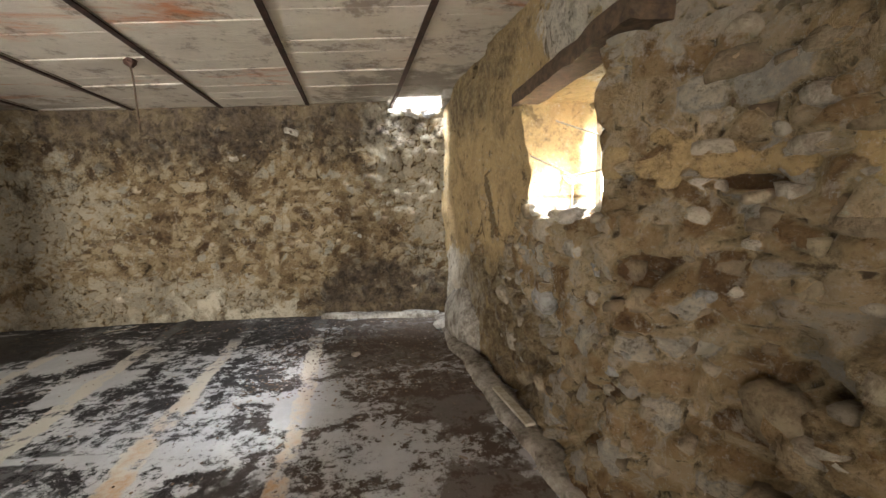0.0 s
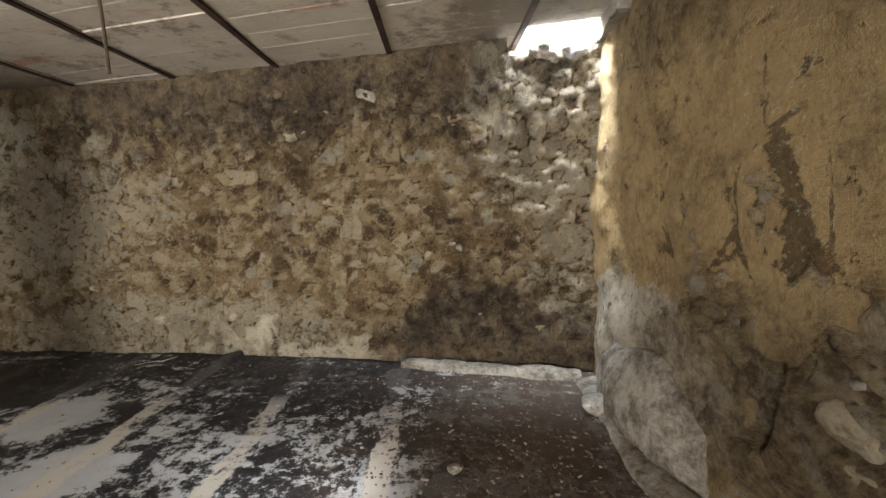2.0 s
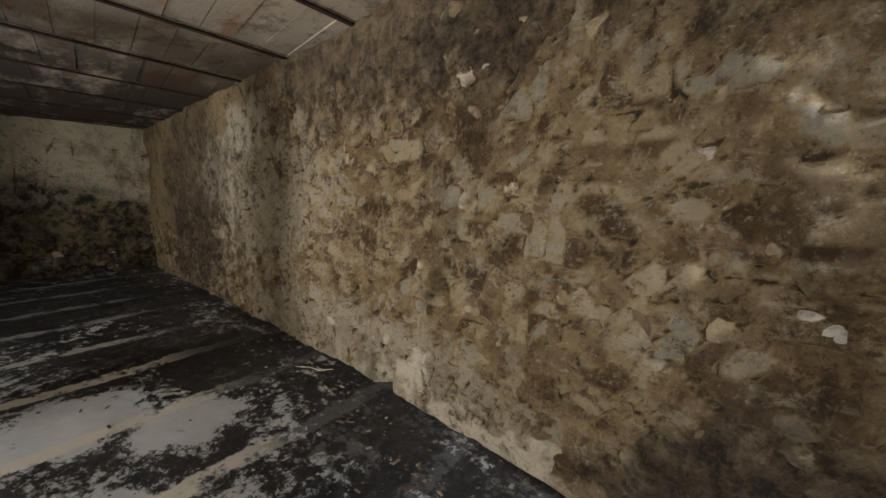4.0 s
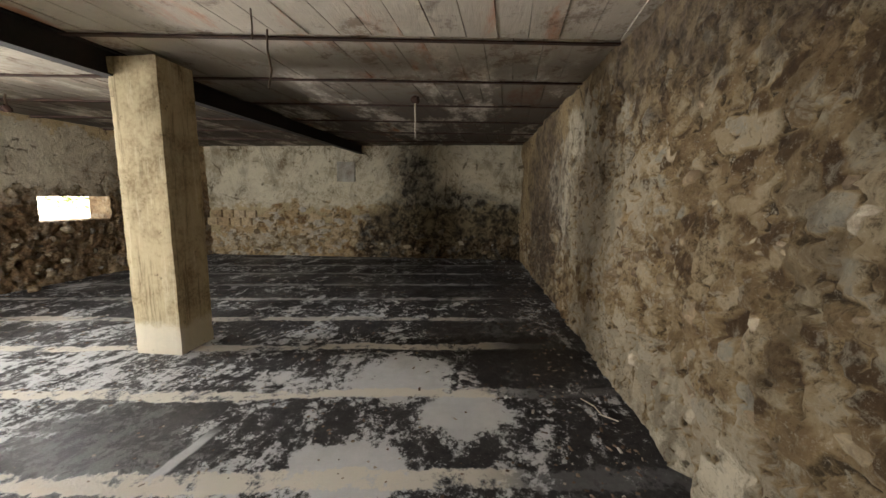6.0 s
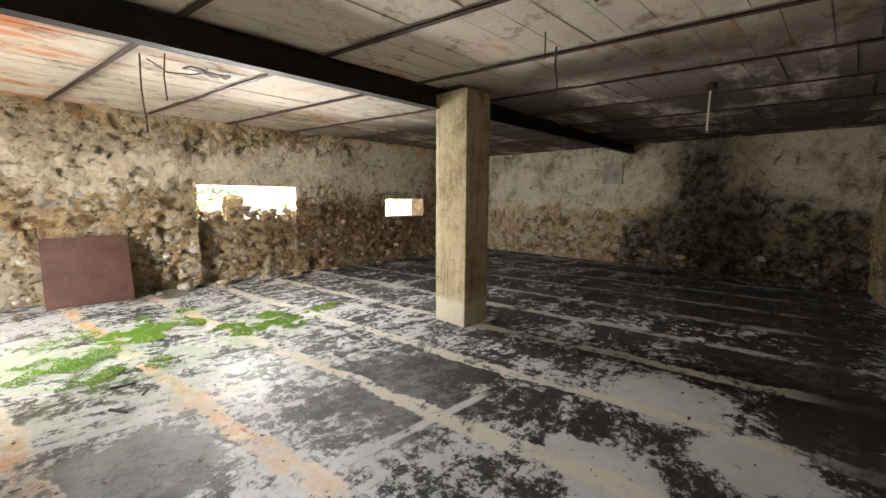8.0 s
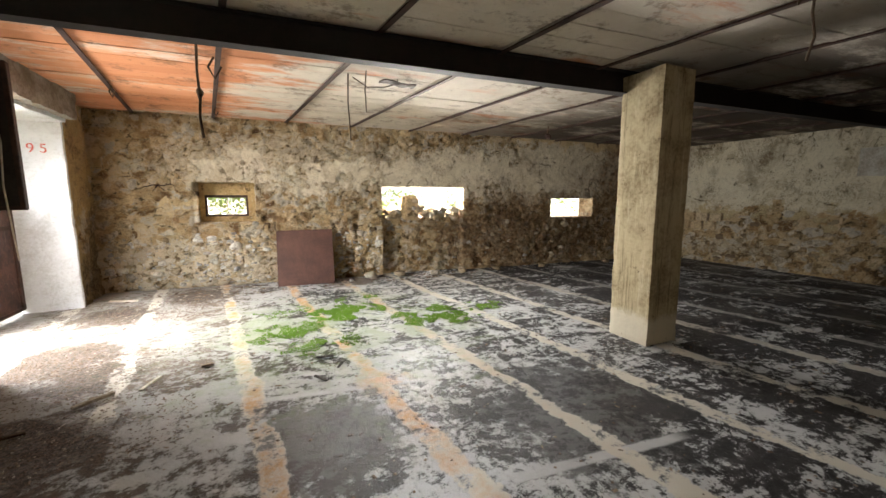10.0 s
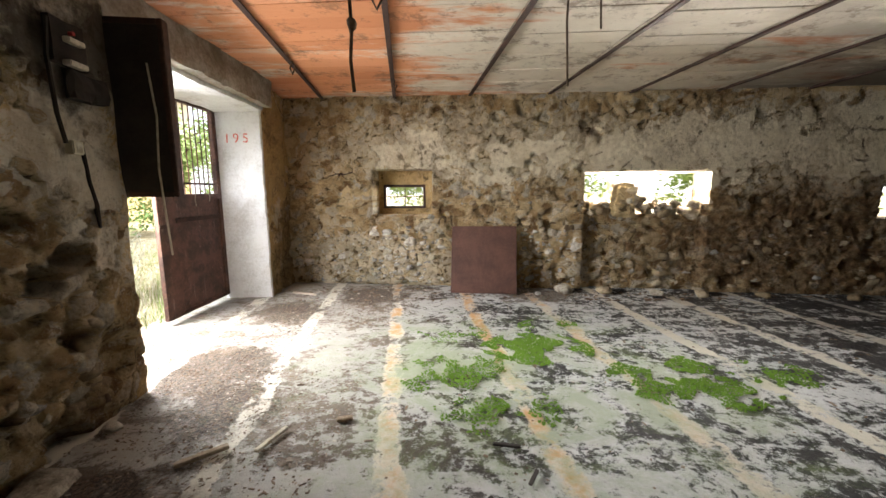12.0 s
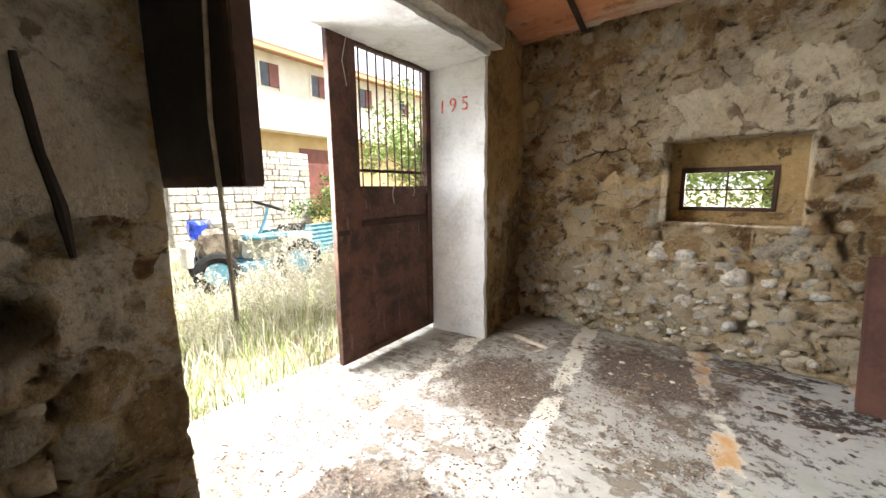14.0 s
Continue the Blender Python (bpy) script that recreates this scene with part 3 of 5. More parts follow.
def s_e(u, z):
    """The east wall with holes where stones fell out."""
    p = Vector((u * 2.6, z * 3.0, 8))
    hole = max(0, noise.noise(p) - 0.2) * 0.6 * (0.5 if u > 5.8 else 1.0) * clamp((u - 2.7) / 0.4) * clamp((1.6 - z) / 0.4)
    for cu, cz, r in ((5.78, 1.08, 0.13), (5.6, 0.97, 0.12), (5.75, 0.56, 0.12), (5.5, 1.3, 0.08), (4.95, 0.95, 0.13), (4.65, 0.6, 0.1)):
        d = math.hypot(u - cu, (z - cz) * 1.3) + 0.05 * noise.noise(Vector((u * 9, z * 9, 4)))
        hole = max(hole, 0.2 * clamp((r - d) / 0.03))
    h, b, *rest = s_e0(u, z)
    b = max(b, clamp(hole * 8))
    return h * (0.4 if u > 5.9 else 1.0) - hole * b, b, *rest


# south wall, x = 1.35 - u: grey plaster above, rubble below, whitewash by the door, brown damp to the west
s_s0 = masonry(
    3, 0.024, 0.042,
    lambda u, z: max(0.9 * (1.55 - z) + (0.25 if 2.8 < u < 5.0 else 0), spot(u, z, 3.0, 2.75, 4.5, 0.55), spot(u, z, 1.2, 1.9, 0.9, 0.5) - 0.1, -0.9),
    lambda u, z: max(spot(u, z, 3.8, 2.1, 2.6, 0.5) + 0.2, spot(u, z, 8.0, 2.0, 3.2, 0.6) + 0.2, 1.0 * spot(u, z, 1.6, 0.3, 2.4, 0.6), -0.6),
    lambda u, z: max(spot(u, z, 8.6, 0.7, 2.4, 0.9), 0.5 * spot(u, z, 11.5, 1.5, 1.6, 1.6), -0.4), 7.0, 9.5)


def s_s(u, z):
    """The south wall with its walled-up doorway under the broken window."""
    x = 1.35 - u / math.hypot(1, 0.105)
    h, *rest = s_s0(u, z)
    return h - (0.13 if -5.33 < x < -3.66 and z < 1.75 else 0), *rest


# west wall, y = u - 3.6: cream plaster, brown below, black mould towards the north corner
s_w = masonry(
    4, 0.03, 0.04,
    lambda u, z: max(0.9 * (0.55 - z), 0.7 * spot(u, z, 3.0, 0.7, 2.2, 0.6), -0.9),
    lambda u, z: max(0.9 * (z - 1.25), 0.5 * spot(u, z, 2.0, 0.4, 1.5, 0.3), -0.5),
    lambda u, z: max(1.4 * spot(u, z, 6.6, 0.35, 1.9, 1.25) + 0.2, 0.4 * spot(u, z, 5.9, 1.6, 0.5, 1.2), -0.4), 5.0, 7.0)
wall_north, at_n = build_wall("wall_north", NORTH, 3.05, s_n, [(10.62, 11.32, 2.74, 3.1)], 0.5, 0.025, M_NORTH)
tagged(wall_north, "damp rubble stone wall with flaking brown plaster", "wall")
wall_east, at_e = build_wall("wall_east", EAST, 3.05, s_e, [(3.12, 4.2, 1.47, 2.24), (1.86, 2.02, 2.76, 2.86)], 0.75, 0.02, M_EAST)
tagged(wall_east, "ochre plastered rubble stone wall with a deep window", "wall")
wall_south, at_s = build_wall("wall_south", SOUTH, 3.05, s_s, [(su(-0.5), su(-1.43), 1.1, 1.8), (su(-3.66), su(-5.36), 1.12, 1.72), (su(-7.5), su(-8.65), 1.07, 1.5)], 0.5, 0.025, M_SOUTH)
tagged(wall_south, "rubble stone wall with patches of grey plaster", "wall")
wall_west, at_w = build_wall("wall_west", WEST, 3.05, s_w, [], 0.4, 0.04, M_WEST)
tagged(wall_west, "pale plastered wall blackened by mould", "wall")
s_p = masonry(6, 0.03, 0.03, lambda u, z: 0.5 * spot(u, z, 0.9, 0.6, 0.6, 0.8), lambda u, z: -0.1, lambda u, z: max(spot(u, z, 0.9, 0.2, 0.9, 1.0), -0.2))
wall_pier, at_p = build_wall("wall_east_pier", [(0.82, -3.45), (0.86, -4.6)], 3.05, s_p, [], 0.63, 0.035, M_EAST)
tagged(wall_pier, "grey plastered stone pier beside the doorway", "wall")
part("door_jamb", rough_box(0.8, 1.46, -3.46, -3.4, 0, 2.62, 0.05, 0.008, 3, 0.012), M_JAMB, None, smooth=False)
tagged(bpy.data.objects["door_jamb"], "pale whitewashed plaster door jamb", "door jamb", kind="structure")
part("lintel", rough_box(0.62, 1.42, -3.43, -0.7, 2.56, 3.05, 0.06, 0.02, 5, 0.02), M_LINTEL)
part("lintel_soffit", rough_box(0.74, 1.4, -3.38, -0.76, 2.515, 2.57, 0.06, 0.012, 7, 0.01), M_JAMB)
tagged(bpy.data.objects["lintel_soffit"], "flaking whitewash under the doorway lintel", "plaster", kind="structure")
tagged(bpy.data.objects["lintel"], "rough grey concrete lintel over the doorway", "lintel", kind="structure")

# ---- floor ----
bm = bmesh.new()
nx, ny = 210, 150
vs = [[bm.verts.new((-11.6 + 13.3 * i / nx, -4.75 + 10.1 * j / ny, 0)) for j in range(ny + 1)] for i in range(nx + 1)]
for row in vs:
    for v in row:
        v.co.z = 0.012 * noise.noise(v.co * 1.3) + 0.006 * noise.noise(v.co * 6) - 0.004
for i in range(nx):
    for j in range(ny):
        bm.faces.new((vs[i][j], vs[i + 1][j], vs[i + 1][j + 1], vs[i][j + 1])).smooth = True
floor = part("floor", bm, M_FLOOR, None, "worn concrete stable floor caked with black dirt", True)
tagged(floor, category="floor", kind="structure")

# ---- ceiling of clay tiles between steel joists ----
rng = random.Random(4)
bm = bmesh.new()
jx = lambda k, y: -0.24 - 1.1 * k - 0.11 * y


def ceil_point(u, v, dz=0.0):
    x = -0.24 - 1.1 * u - 0.11 * v
    return Vector((x, v + 0.099 * u, CEIL(x) + dz))


for bay in range(-2, 11):
    v = -5.6 + (0.12 if bay % 2 else 0)
    while v < 5.4:
        mid = ceil_point(bay + 0.5, v + 0.12)
        if not (mid.x > -1.0 and mid.y > 4.4) and -11.8 < mid.x < 1.3:
            dz = rng.uniform(-0.005, 0.005)
            c8 = [bm.verts.new(ceil_point(u, w, dz + rng.uniform(-0.002, 0.002))) for u, w in ((bay + 0.006, v + 0.003), (bay + 0.994, v + 0.003), (bay + 0.994, v + 0.247), (bay + 0.006, v + 0.247))]
            t8 = [bm.verts.new(q.co + Vector((0, 0, 0.05))) for q in c8]
            bm.faces.new(c8)
            for q in range(4):
                bm.faces.new((c8[q], c8[(q + 1) % 4], t8[(q + 1) % 4], t8[q]))
        v += 0.25
# unseen slabs above the tiles, added to keep the sun out
box(-11.7, -0.93, -4.9, 5.5, 3.0, 3.2, bm=bm)
box(-0.93, 1.45, -4.9, 4.48, 3.0, 3.2, bm=bm)
box(0.0, 1.0, 4.48, 5.5, 3.0, 3.2, bm=bm)
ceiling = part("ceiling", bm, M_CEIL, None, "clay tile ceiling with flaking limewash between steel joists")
tagged(ceiling, category="ceiling", kind="structure")

# ---- steel joists, main beam, column ----
bm = box(-0.024, 0.024, -5.0, 5.1, -0.024, -0.013)
box(-0.006, 0.006, -5.0, 5.1, -0.013, 0.05, bm=bm)
joist = part("ceiling_joist", bm, M_RUSTDARK)
tagged(joist, "thin rusty steel joist under the clay tile ceiling", "joist", "ceiling joists")
for i in range(-1, 10):
    m = pose(jx(i, 0.2), 0.2, CEIL(jx(i, 0)), 0, -0.7, 6.28)
    if i == -1:
        joist.matrix_world = m
    else:
        copy_thing(joist, m)

yb = lambda x: 0.05 - 0.085 * (x - 0.5)
ang = math.degrees(math.atan2(-0.085, 1))
L = 12.3
bm = box(-L / 2, L / 2, -0.06, 0.06, 0, 0.014)
box(-L / 2, L / 2, -0.06, 0.06, 0.216, 0.23, bm=bm)
box(-L / 2, L / 2, -0.006, 0.006, 0.014, 0.216, bm=bm)
beam = part("main_beam", bm, M_BEAM)
beam.matrix_world = pose(-5.4, yb(-5.4) - 0.05, 2.59, 0, -0.4, ang)
tagged(beam, "dark steel beam resting on the column", "beam")

column = part("column", rough_box(-0.225, 0.225, -0.25, 0.23, 0, 2.76, 0.05, 0.004, 8, 0.006), M_CONCRETE)
column.matrix_world = pose(-5.25, 0.725, 0, 0, 0, -1)
tagged(column, "square plastered masonry column with yellowed worn edges", "column", kind="structure")

# ---- ground outside ----
k = Mat("dry_grass_ground", 0.95)
k.colour(k.mix(k.step(k.noise(1.8, 7, 0.75), 0.4, 0.6), (0.24, 0.2, 0.11), (0.5, 0.45, 0.34)))
k.bump(k.noise(12, 6, 0.8), 0.05)
M_GROUND = k
bm = bmesh.new()
bmesh.ops.create_grid(bm, x_segments=60, y_segments=60, size=300)
for v in bm.verts:
    v.co.z = -0.06
ground = part("ground", bm, M_GROUND, None, "dry grassy ground around the stable")
tagged(ground, category="ground", kind="structure")

# ---- the metal gate leaf, shut, with its header bar ----
gate = empty("metal_gate", pose(1.41, -3.385, 0.06, 0, 0, 90), "rusty brown sheet metal gate leaf with a barred opening", "gate")
# local x runs from the free side towards the hinge side when negative: y of the world is -3.385 + x
part("hinge_stile", box(0.0, 0.07, -0.025, 0.025, 0, 2.5, 0.004), M_RUST, gate)
part("free_stile", box(0.93, 1.19, -0.025, 0.025, 0, 2.5, 0.004), M_RUST, gate)
part("top_rail", box(0.07, 0.93, -0.025, 0.025, 2.43, 2.5, 0.004), M_RUST, gate)
part("middle_rail", box(0.07, 0.93, -0.03, 0.03, 1.32, 1.39, 0.004), M_RUST, gate)
part("upper_panel", box(0.07, 0.93, -0.008, 0.008, 1.12, 1.33), M_RUST, gate)
part("lower_rail", box(0.07, 0.93, -0.028, 0.028, 1.07, 1.12, 0.004), M_RUSTDARK, gate)
part("lower_panel", box(0.07, 0.93, -0.008, 0.008, 0.05, 1.08), M_RUST, gate)
part("bottom_rail", box(0.07, 0.93, -0.025, 0.025, 0.0, 0.05, 0.004), M_RUST, gate)
for i in range(9):
    x = 0.12 + i * 0.095
    part("grille_bar", tube([(x, 0, 1.38), (x + 0.003, 0, 1.9), (x, 0, 2.44)], 0.008, 6), M_RUST, gate)
part("cross_bar", box(0.08, 0.92, -0.012, 0.0, 1.5, 1.525), M_RUSTDARK, gate)
for z in (0.4, 1.9):
    part("hinge", tube([(-0.012, -0.01, z), (-0.012, -0.01, z + 0.14)], 0.016, 8), M_RUSTDARK, gate)
part("latch", box(1.08, 1.2, 0.025, 0.045, 1.02, 1.06, 0.004), M_RUSTDARK, gate)
for x, z0, drop, sway in ((0.55, 1.4, 0.16, 0.03), (0.3, 1.4, 0.1, -0.02), (1.02, 2.45, 0.34, 0.05), (0.2, 1.85, 0.3, 0.06)):
    part("string", tube([(x, 0.032, z0), (x + sway, 0.036, z0 - drop * 0.5), (x + sway * 0.3, 0.034, z0 - drop)], 0.004, 5), M_STRING, gate, "pale frayed string")

header = part("gate_header_bar", box(-0.025, 0.025, -1.33, 1.33, 0, 0.05, 0.004), M_RUSTDARK)
header.matrix_world = pose(1.41, -2.06, 2.575)
tagged(header, "rusty steel bar across the top of the doorway", "bar", kind="structure")

# ---- dark shutter leaf hanging open by the jamb ----
leaf = empty("shutter_leaf", pose(0.26, -0.975, 1.43, 0, 0, 8), "smoke-blackened sheet metal shutter standing open in the doorway", "shutter")
part("panel", box(0.02, 0.9, 0.0, 0.03, 0.02, 1.16), M_BOARD, leaf)
part("edge_bar", box(0.0, 0.035, -0.03, 0.045, 0.0, 1.19, 0.005), M_RUSTDARK, leaf)
part("bottom_bar", box(0.035, 0.9, -0.02, 0.04, 0.0, 0.035, 0.004), M_RUSTDARK, leaf)
part("top_bar", box(0.035, 0.9, -0.02, 0.04, 1.15, 1.19, 0.004), M_RUSTDARK, leaf)
part("cord", tube([(0.12, 0.045, 0.9), (0.09, 0.05, 0.55), (0.11, 0.055, 0.2), (0.1, 0.05, -0.1), (0.085, 0.05, -0.42)], 0.007, 6), M_STRING, leaf, "frayed grey cord hanging down")

# ---- rusty sheet leaning on the south wall ----
sheet = empty("leaning_metal_sheet", pose(-2.225, -3.64, 0.0, 26, 0, -4), "flat brown rusty metal panel leaning against the stone wall", "panel")
sheet.matrix_world = Matrix.Translation((-2.23, -3.57, 0.0)) @ Matrix.Rotation(radians(-5), 4, "Z") @ Matrix.Rotation(radians(17), 4, "X")
part("sheet", box(-0.42, 0.51, -0.012, 0.0, 0.02, 0.98), M_SHEET, sheet)
part("rim_top", box(-0.43, 0.52, -0.045, 0.004, 0.975, 0.995, 0.004), M_SHEET, sheet)
part("rim_bottom", box(-0.43, 0.52, -0.045, 0.004, 0.005, 0.025, 0.004), M_SHEET, sheet)
for x in (-0.43, 0.505):
    part("rim_side", box(x, x + 0.015, -0.045, 0.004, 0.025, 0.975, 0.004), M_SHEET, sheet)

# ---- south window with its recess filling, frame and bars ----
ssl = math.degrees(math.atan2(-0.105, 1))
SW = lambda x, depth: pose(x, SOUTH_Y(x) - depth, 0, 0, 0, ssl)
fill = bmesh.new()
for b in ((-0.56, -0.31, 1.0, 1.9), (0.35, 0.6, 1.0, 1.9), (-0.31, 0.35, 1.0, 1.2), (-0.31, 0.35, 1.57, 1.9)):
    box(b[0], b[1], -0.1, 0.0, b[2], b[3], 0.006, fill)
ob = part("window_recess_filling", fill, M_EAST, None, "ochre plastered filling round the small window")
ob.matrix_world = SW(-0.99, 0.4)
tagged(ob, category="wall", kind="structure")
win = empty("window_1", SW(-0.98, 0.42), "small dark wooden window with thin glazing bars", "window")
win["kind"] = "structure"
for x0, x1, z0, z1, nm in ((-0.335, -0.3, 1.2, 1.58, "stile"), (0.32, 0.355, 1.2, 1.58, "stile"), (-0.3, 0.32, 1.2, 1.235, "bottom_rail"), (-0.3, 0.32, 1.535, 1.58, "top_rail")):
    part(nm, box(x0, x1, -0.02, 0.03, z0, z1, 0.003), M_RUSTDARK, win)
part("glazing_bar", box(-0.3, 0.32, -0.006, 0.006, 1.378, 1.39), M_RUSTDARK, win)
part("glazing_bar", box(0.0, 0.012, -0.006, 0.006, 1.235, 1.535), M_RUSTDARK, win)
# ---- rusty iron remains beside the small window ----
bx = -0.06
iron = empty("iron_bracket", pose(bx, SOUTH_Y(bx) + 0.02, 1.71, 0, 0, ssl), "bent rusty iron bracket with wires stuck in the wall", "bracket")
part("bar", tube([(-0.16, 0.03, 0.05), (-0.05, 0.06, 0.02), (0.08, 0.05, 0.03), (0.2, 0.02, 0.0)], 0.009, 6), M_RUSTDARK, iron)
part("spike", tube([(0.03, -0.05, 0.04), (0.02, 0.06, 0.03), (0.03, 0.12, -0.01)], 0.012, 6), M_RUSTDARK, iron)
for dx, dz in ((0.1, -0.07), (0.14, 0.06), (-0.06, -0.05)):
    part("wire", tube([(0.02, 0.06, 0.03), (dx * 0.6, 0.07, dz * 0.5), (dx, 0.04, dz)], 0.005, 5), M_WIRE, iron)

# ---- stones: a few shapes shared by all ----
stone_shapes = {}
for mi, mat_ in enumerate((M_STONE, M_STONEPALE, M_STONEBROWN)):
    for v in range(7):
        bm = bmesh.new()
        bmesh.ops.create_icosphere(bm, subdivisions=2, radius=0.62)
        cut = random.Random(100 * mi + v)
        planes = [Vector((cut.gauss(0, 1), cut.gauss(0, 1), cut.gauss(0, 1))).normalized() for _ in range(5)]
        planes += [Vector(q) for q in ((1, 0, 0), (-1, 0, 0), (0, 1, 0), (0, -1, 0), (0, 0, 1), (0, 0, -1))]
        planes = [(n + Vector((cut.gauss(0, 0.12), cut.gauss(0, 0.12), cut.gauss(0, 0.12)))).normalized() for n in planes]
        for n in planes:
            far = cut.uniform(0.36, 0.47)
            for q in bm.verts:
                over = q.co.dot(n) - far
                if over > 0:
                    q.co -= n * over
        for q in bm.verts:
            q.co += noise.noise_vector(q.co * 3.5 + Vector((v * 5, mi * 3, 0))) * 0.05 + noise.noise_vector(q.co * 9.0 + Vector((v, mi * 3, 4))) * 0.03
        stone_shapes[mi, v] = mesh_of("stone", bm, mat_, True)


def stone(parent, at, size, rot, mi, v):
    ob = new("stone", stone_shapes[mi, v])
    ob.matrix_basis = Matrix.LocRotScale(at, Euler(rot), size)
    if parent is not None:
        ob.parent = parent
    return ob


def stone_field(wall, at, surface, spans, n, size, proud, mats, seed):
    """Stones bedded in a stretch of a wall's face, packed without much overlap."""
    rng = random.Random(seed)
    placed, tries = [], 0
    while len(placed) < n and tries < n * 30:
        tries += 1
        u0, u1, z0, z1 = rng.choice(spans)
        u, z = rng.uniform(u0, u1), rng.uniform(z0, z1)
        w = size * rng.choice((0.55, 0.7, 0.85, 1.0, 1.35)) * rng.uniform(0.85, 1.15)
        h = w * rng.uniform(0.5, 0.85)
        if any(abs(u - a) < (w + c) * 0.37 and abs(z - b) < (h + d) * 0.37 for a, b, c, d in placed):
            continue
        depth, bare, *_ = surface(u, z)
        if bare < 0.7:
            continue
        placed.append((u, z, w, h))
        p, nrm = at(u)
        q = p + nrm * (depth - 0.047 - 0.11 * w + proud * rng.uniform(-0.4, 1.0)) + Vector((0, 0, z))
        yaw = math.atan2(nrm.y, nrm.x) + math.pi / 2
        stone(wall, q, (w, 0.1 + 0.3 * w, h), (rng.uniform(-0.15, 0.15), rng.uniform(-0.25, 0.25), yaw + rng.uniform(-0.15, 0.15)), rng.choice(mats), rng.randrange(7))


# ---- broken south opening: stones left standing in the gap ----
rng = random.Random(11)
pile = empty("broken_wall_stones", SW(-4.3, 0.2), "loose stones standing in the broken wall opening", "stones")
part("core", rough_box(-0.13, 0.2, -0.2, 0.14, -0.4 + 1.5, 1.56, 0.05, 0.045, 14, 0.05), M_SOUTH, pile)
for i in range(70):
    z = 1.12
    x = rng.uniform(-1.0, 0.62)
    middle = math.exp(-((x - 0.02) / 0.14) ** 2)
    z += rng.uniform(0, 0.16 + 0.4 * middle)
    s = rng.uniform(0.1, 0.2)
    stone(pile, (x, rng.uniform(-0.14, 0.12), z), (s, s * 0.9, s * 0.7), (rng.uniform(-0.4, 0.4), rng.uniform(-0.4, 0.4), rng.uniform(0, 6)), 0, rng.randrange(7))

# ---- corner gap: stones on the wall top, lintel slab above ----
crown = empty("wall_top_stones", pose(-0.45, 4.75, 2.72), "loose pale stones on the broken wall top", "stones")
for i in range(22):
    s = rng.uniform(0.08, 0.18)
    stone(crown, (rng.uniform(-0.36, 0.34), rng.uniform(-0.16, 0.2), rng.uniform(-0.02, 0.07)), (s, s, s * 0.7), (rng.uniform(-0.4, 0.4), rng.uniform(-0.4, 0.4), rng.uniform(0, 6)), 1, rng.randrange(7))
slab = part("corner_slab", rough_box(-0.16, 0.2, 4.1, 5.1, 2.78, 3.1, 0.06, 0.015, 4, 0.02), M_LINTEL)
tagged(slab, "broken grey concrete slab in the corner of the ceiling", "slab", kind="structure")

# ---- kerbs along the wall feet ----
def kerb(name, pts, w, h, seed, label):
    bm = bmesh.new()
    P = [Vector((*p, 0)) for p in pts]
    rows = []
    for a, b in zip(P, P[1:]):
        n = max(2, int((b - a).length / 0.05))
        d = (b - a).normalized()
        side = Vector((d.y, -d.x, 0))
        for i in range(n):
            c = a + (b - a) * i / n
            prof = ((-0.5, -0.02), (-0.48, 0.8), (-0.3, 1.0), (0.2, 0.95), (0.45, 0.7), (0.55, -0.02))
            rows.append([bm.verts.new(c + side * (t * w * (1 + 0.5 * noise.noise(c * 4 + Vector((seed, t, 0))))) + Vector((0, 0, z * h * (0.85 + 0.6 * noise.noise(c * 6 + Vector((t * 3, seed, 0))))))) for t, z in prof])
    for r0, r1 in zip(rows, rows[1:]):
        for q in range(5):
            bm.faces.new((r0[q], r0[q + 1], r1[q + 1], r1[q])).smooth = True
    ob = part(name, bm, M_KERB)
    return tagged(ob, label, "kerb", kind="structure")


kerb("kerb_north", [(-1.85, 4.72), (-1.0, 4.62), (-0.2, 4.5)], 0.14, 0.07, 1, "low broken mortar kerb along the wall foot")
kerb("kerb_east", [(-0.22, 4.45), (-0.12, 3.2), (0.0, 2.2), (0.18, 1.0), (0.36, 0.0)], 0.2, 0.06, 2, "low crumbling mortar kerb along the wall foot")
bm = bmesh.new()
bmesh.ops.create_icosphere(bm, subdivisions=4, radius=1.0)
for q in bm.verts:
    d = q.co.copy()
    q.co = Vector((d.x * 0.24, d.y * (0.6 + 0.15 * d.z), d.z * 0.56)) * (1 + 0.12 * noise.noise(d * 2.2) + 0.06 * noise.noise(d * 6) + 0.03 * noise.noise(d * 14))
lump = part("mortar_lump", bm, M_KERB, None, "sagging mound of grey mortar at the foot of the corner", True)
lump.matrix_world = pose(0.0, 3.78, -0.03, 0, 0, 6)
tagged(lump, category="mortar lump")
plank = part("plank", box(-0.3, 0.3, -0.035, 0.035, 0, 0.02, 0.003), M_STRING)
plank.matrix_world = pose(0.0, 1.92, 0.11, 0, 4, 97)
tagged(plank, "short pale weathered plank lying along the wall", "plank")

# ---- east window: wooden frame, bars, knotted string ----
win2 = empty("window_2", pose(0.66, 1.56, 0, 0, 0, 90), "old whitewashed wooden window frame with rusty bars", "window")
win2["kind"] = "structure"
M_FRAME = plain("whitewashed_frame", (0.72, 0.68, 0.6), (0.45, 0.38, 0.28), 0.8, scale=6)
for x0, x1, z0, z1, nm in ((-0.58, -0.5, 1.45, 2.3, "stile"), (0.36, 0.44, 1.45, 2.3, "stile"), (-0.5, 0.36, 1.45, 1.62, "sill_rail"), (-0.5, 0.36, 2.2, 2.28, "top_rail")):
    part(nm, box(x0, x1, -0.03, 0.03, z0, z1, 0.004), M_FRAME, win2)
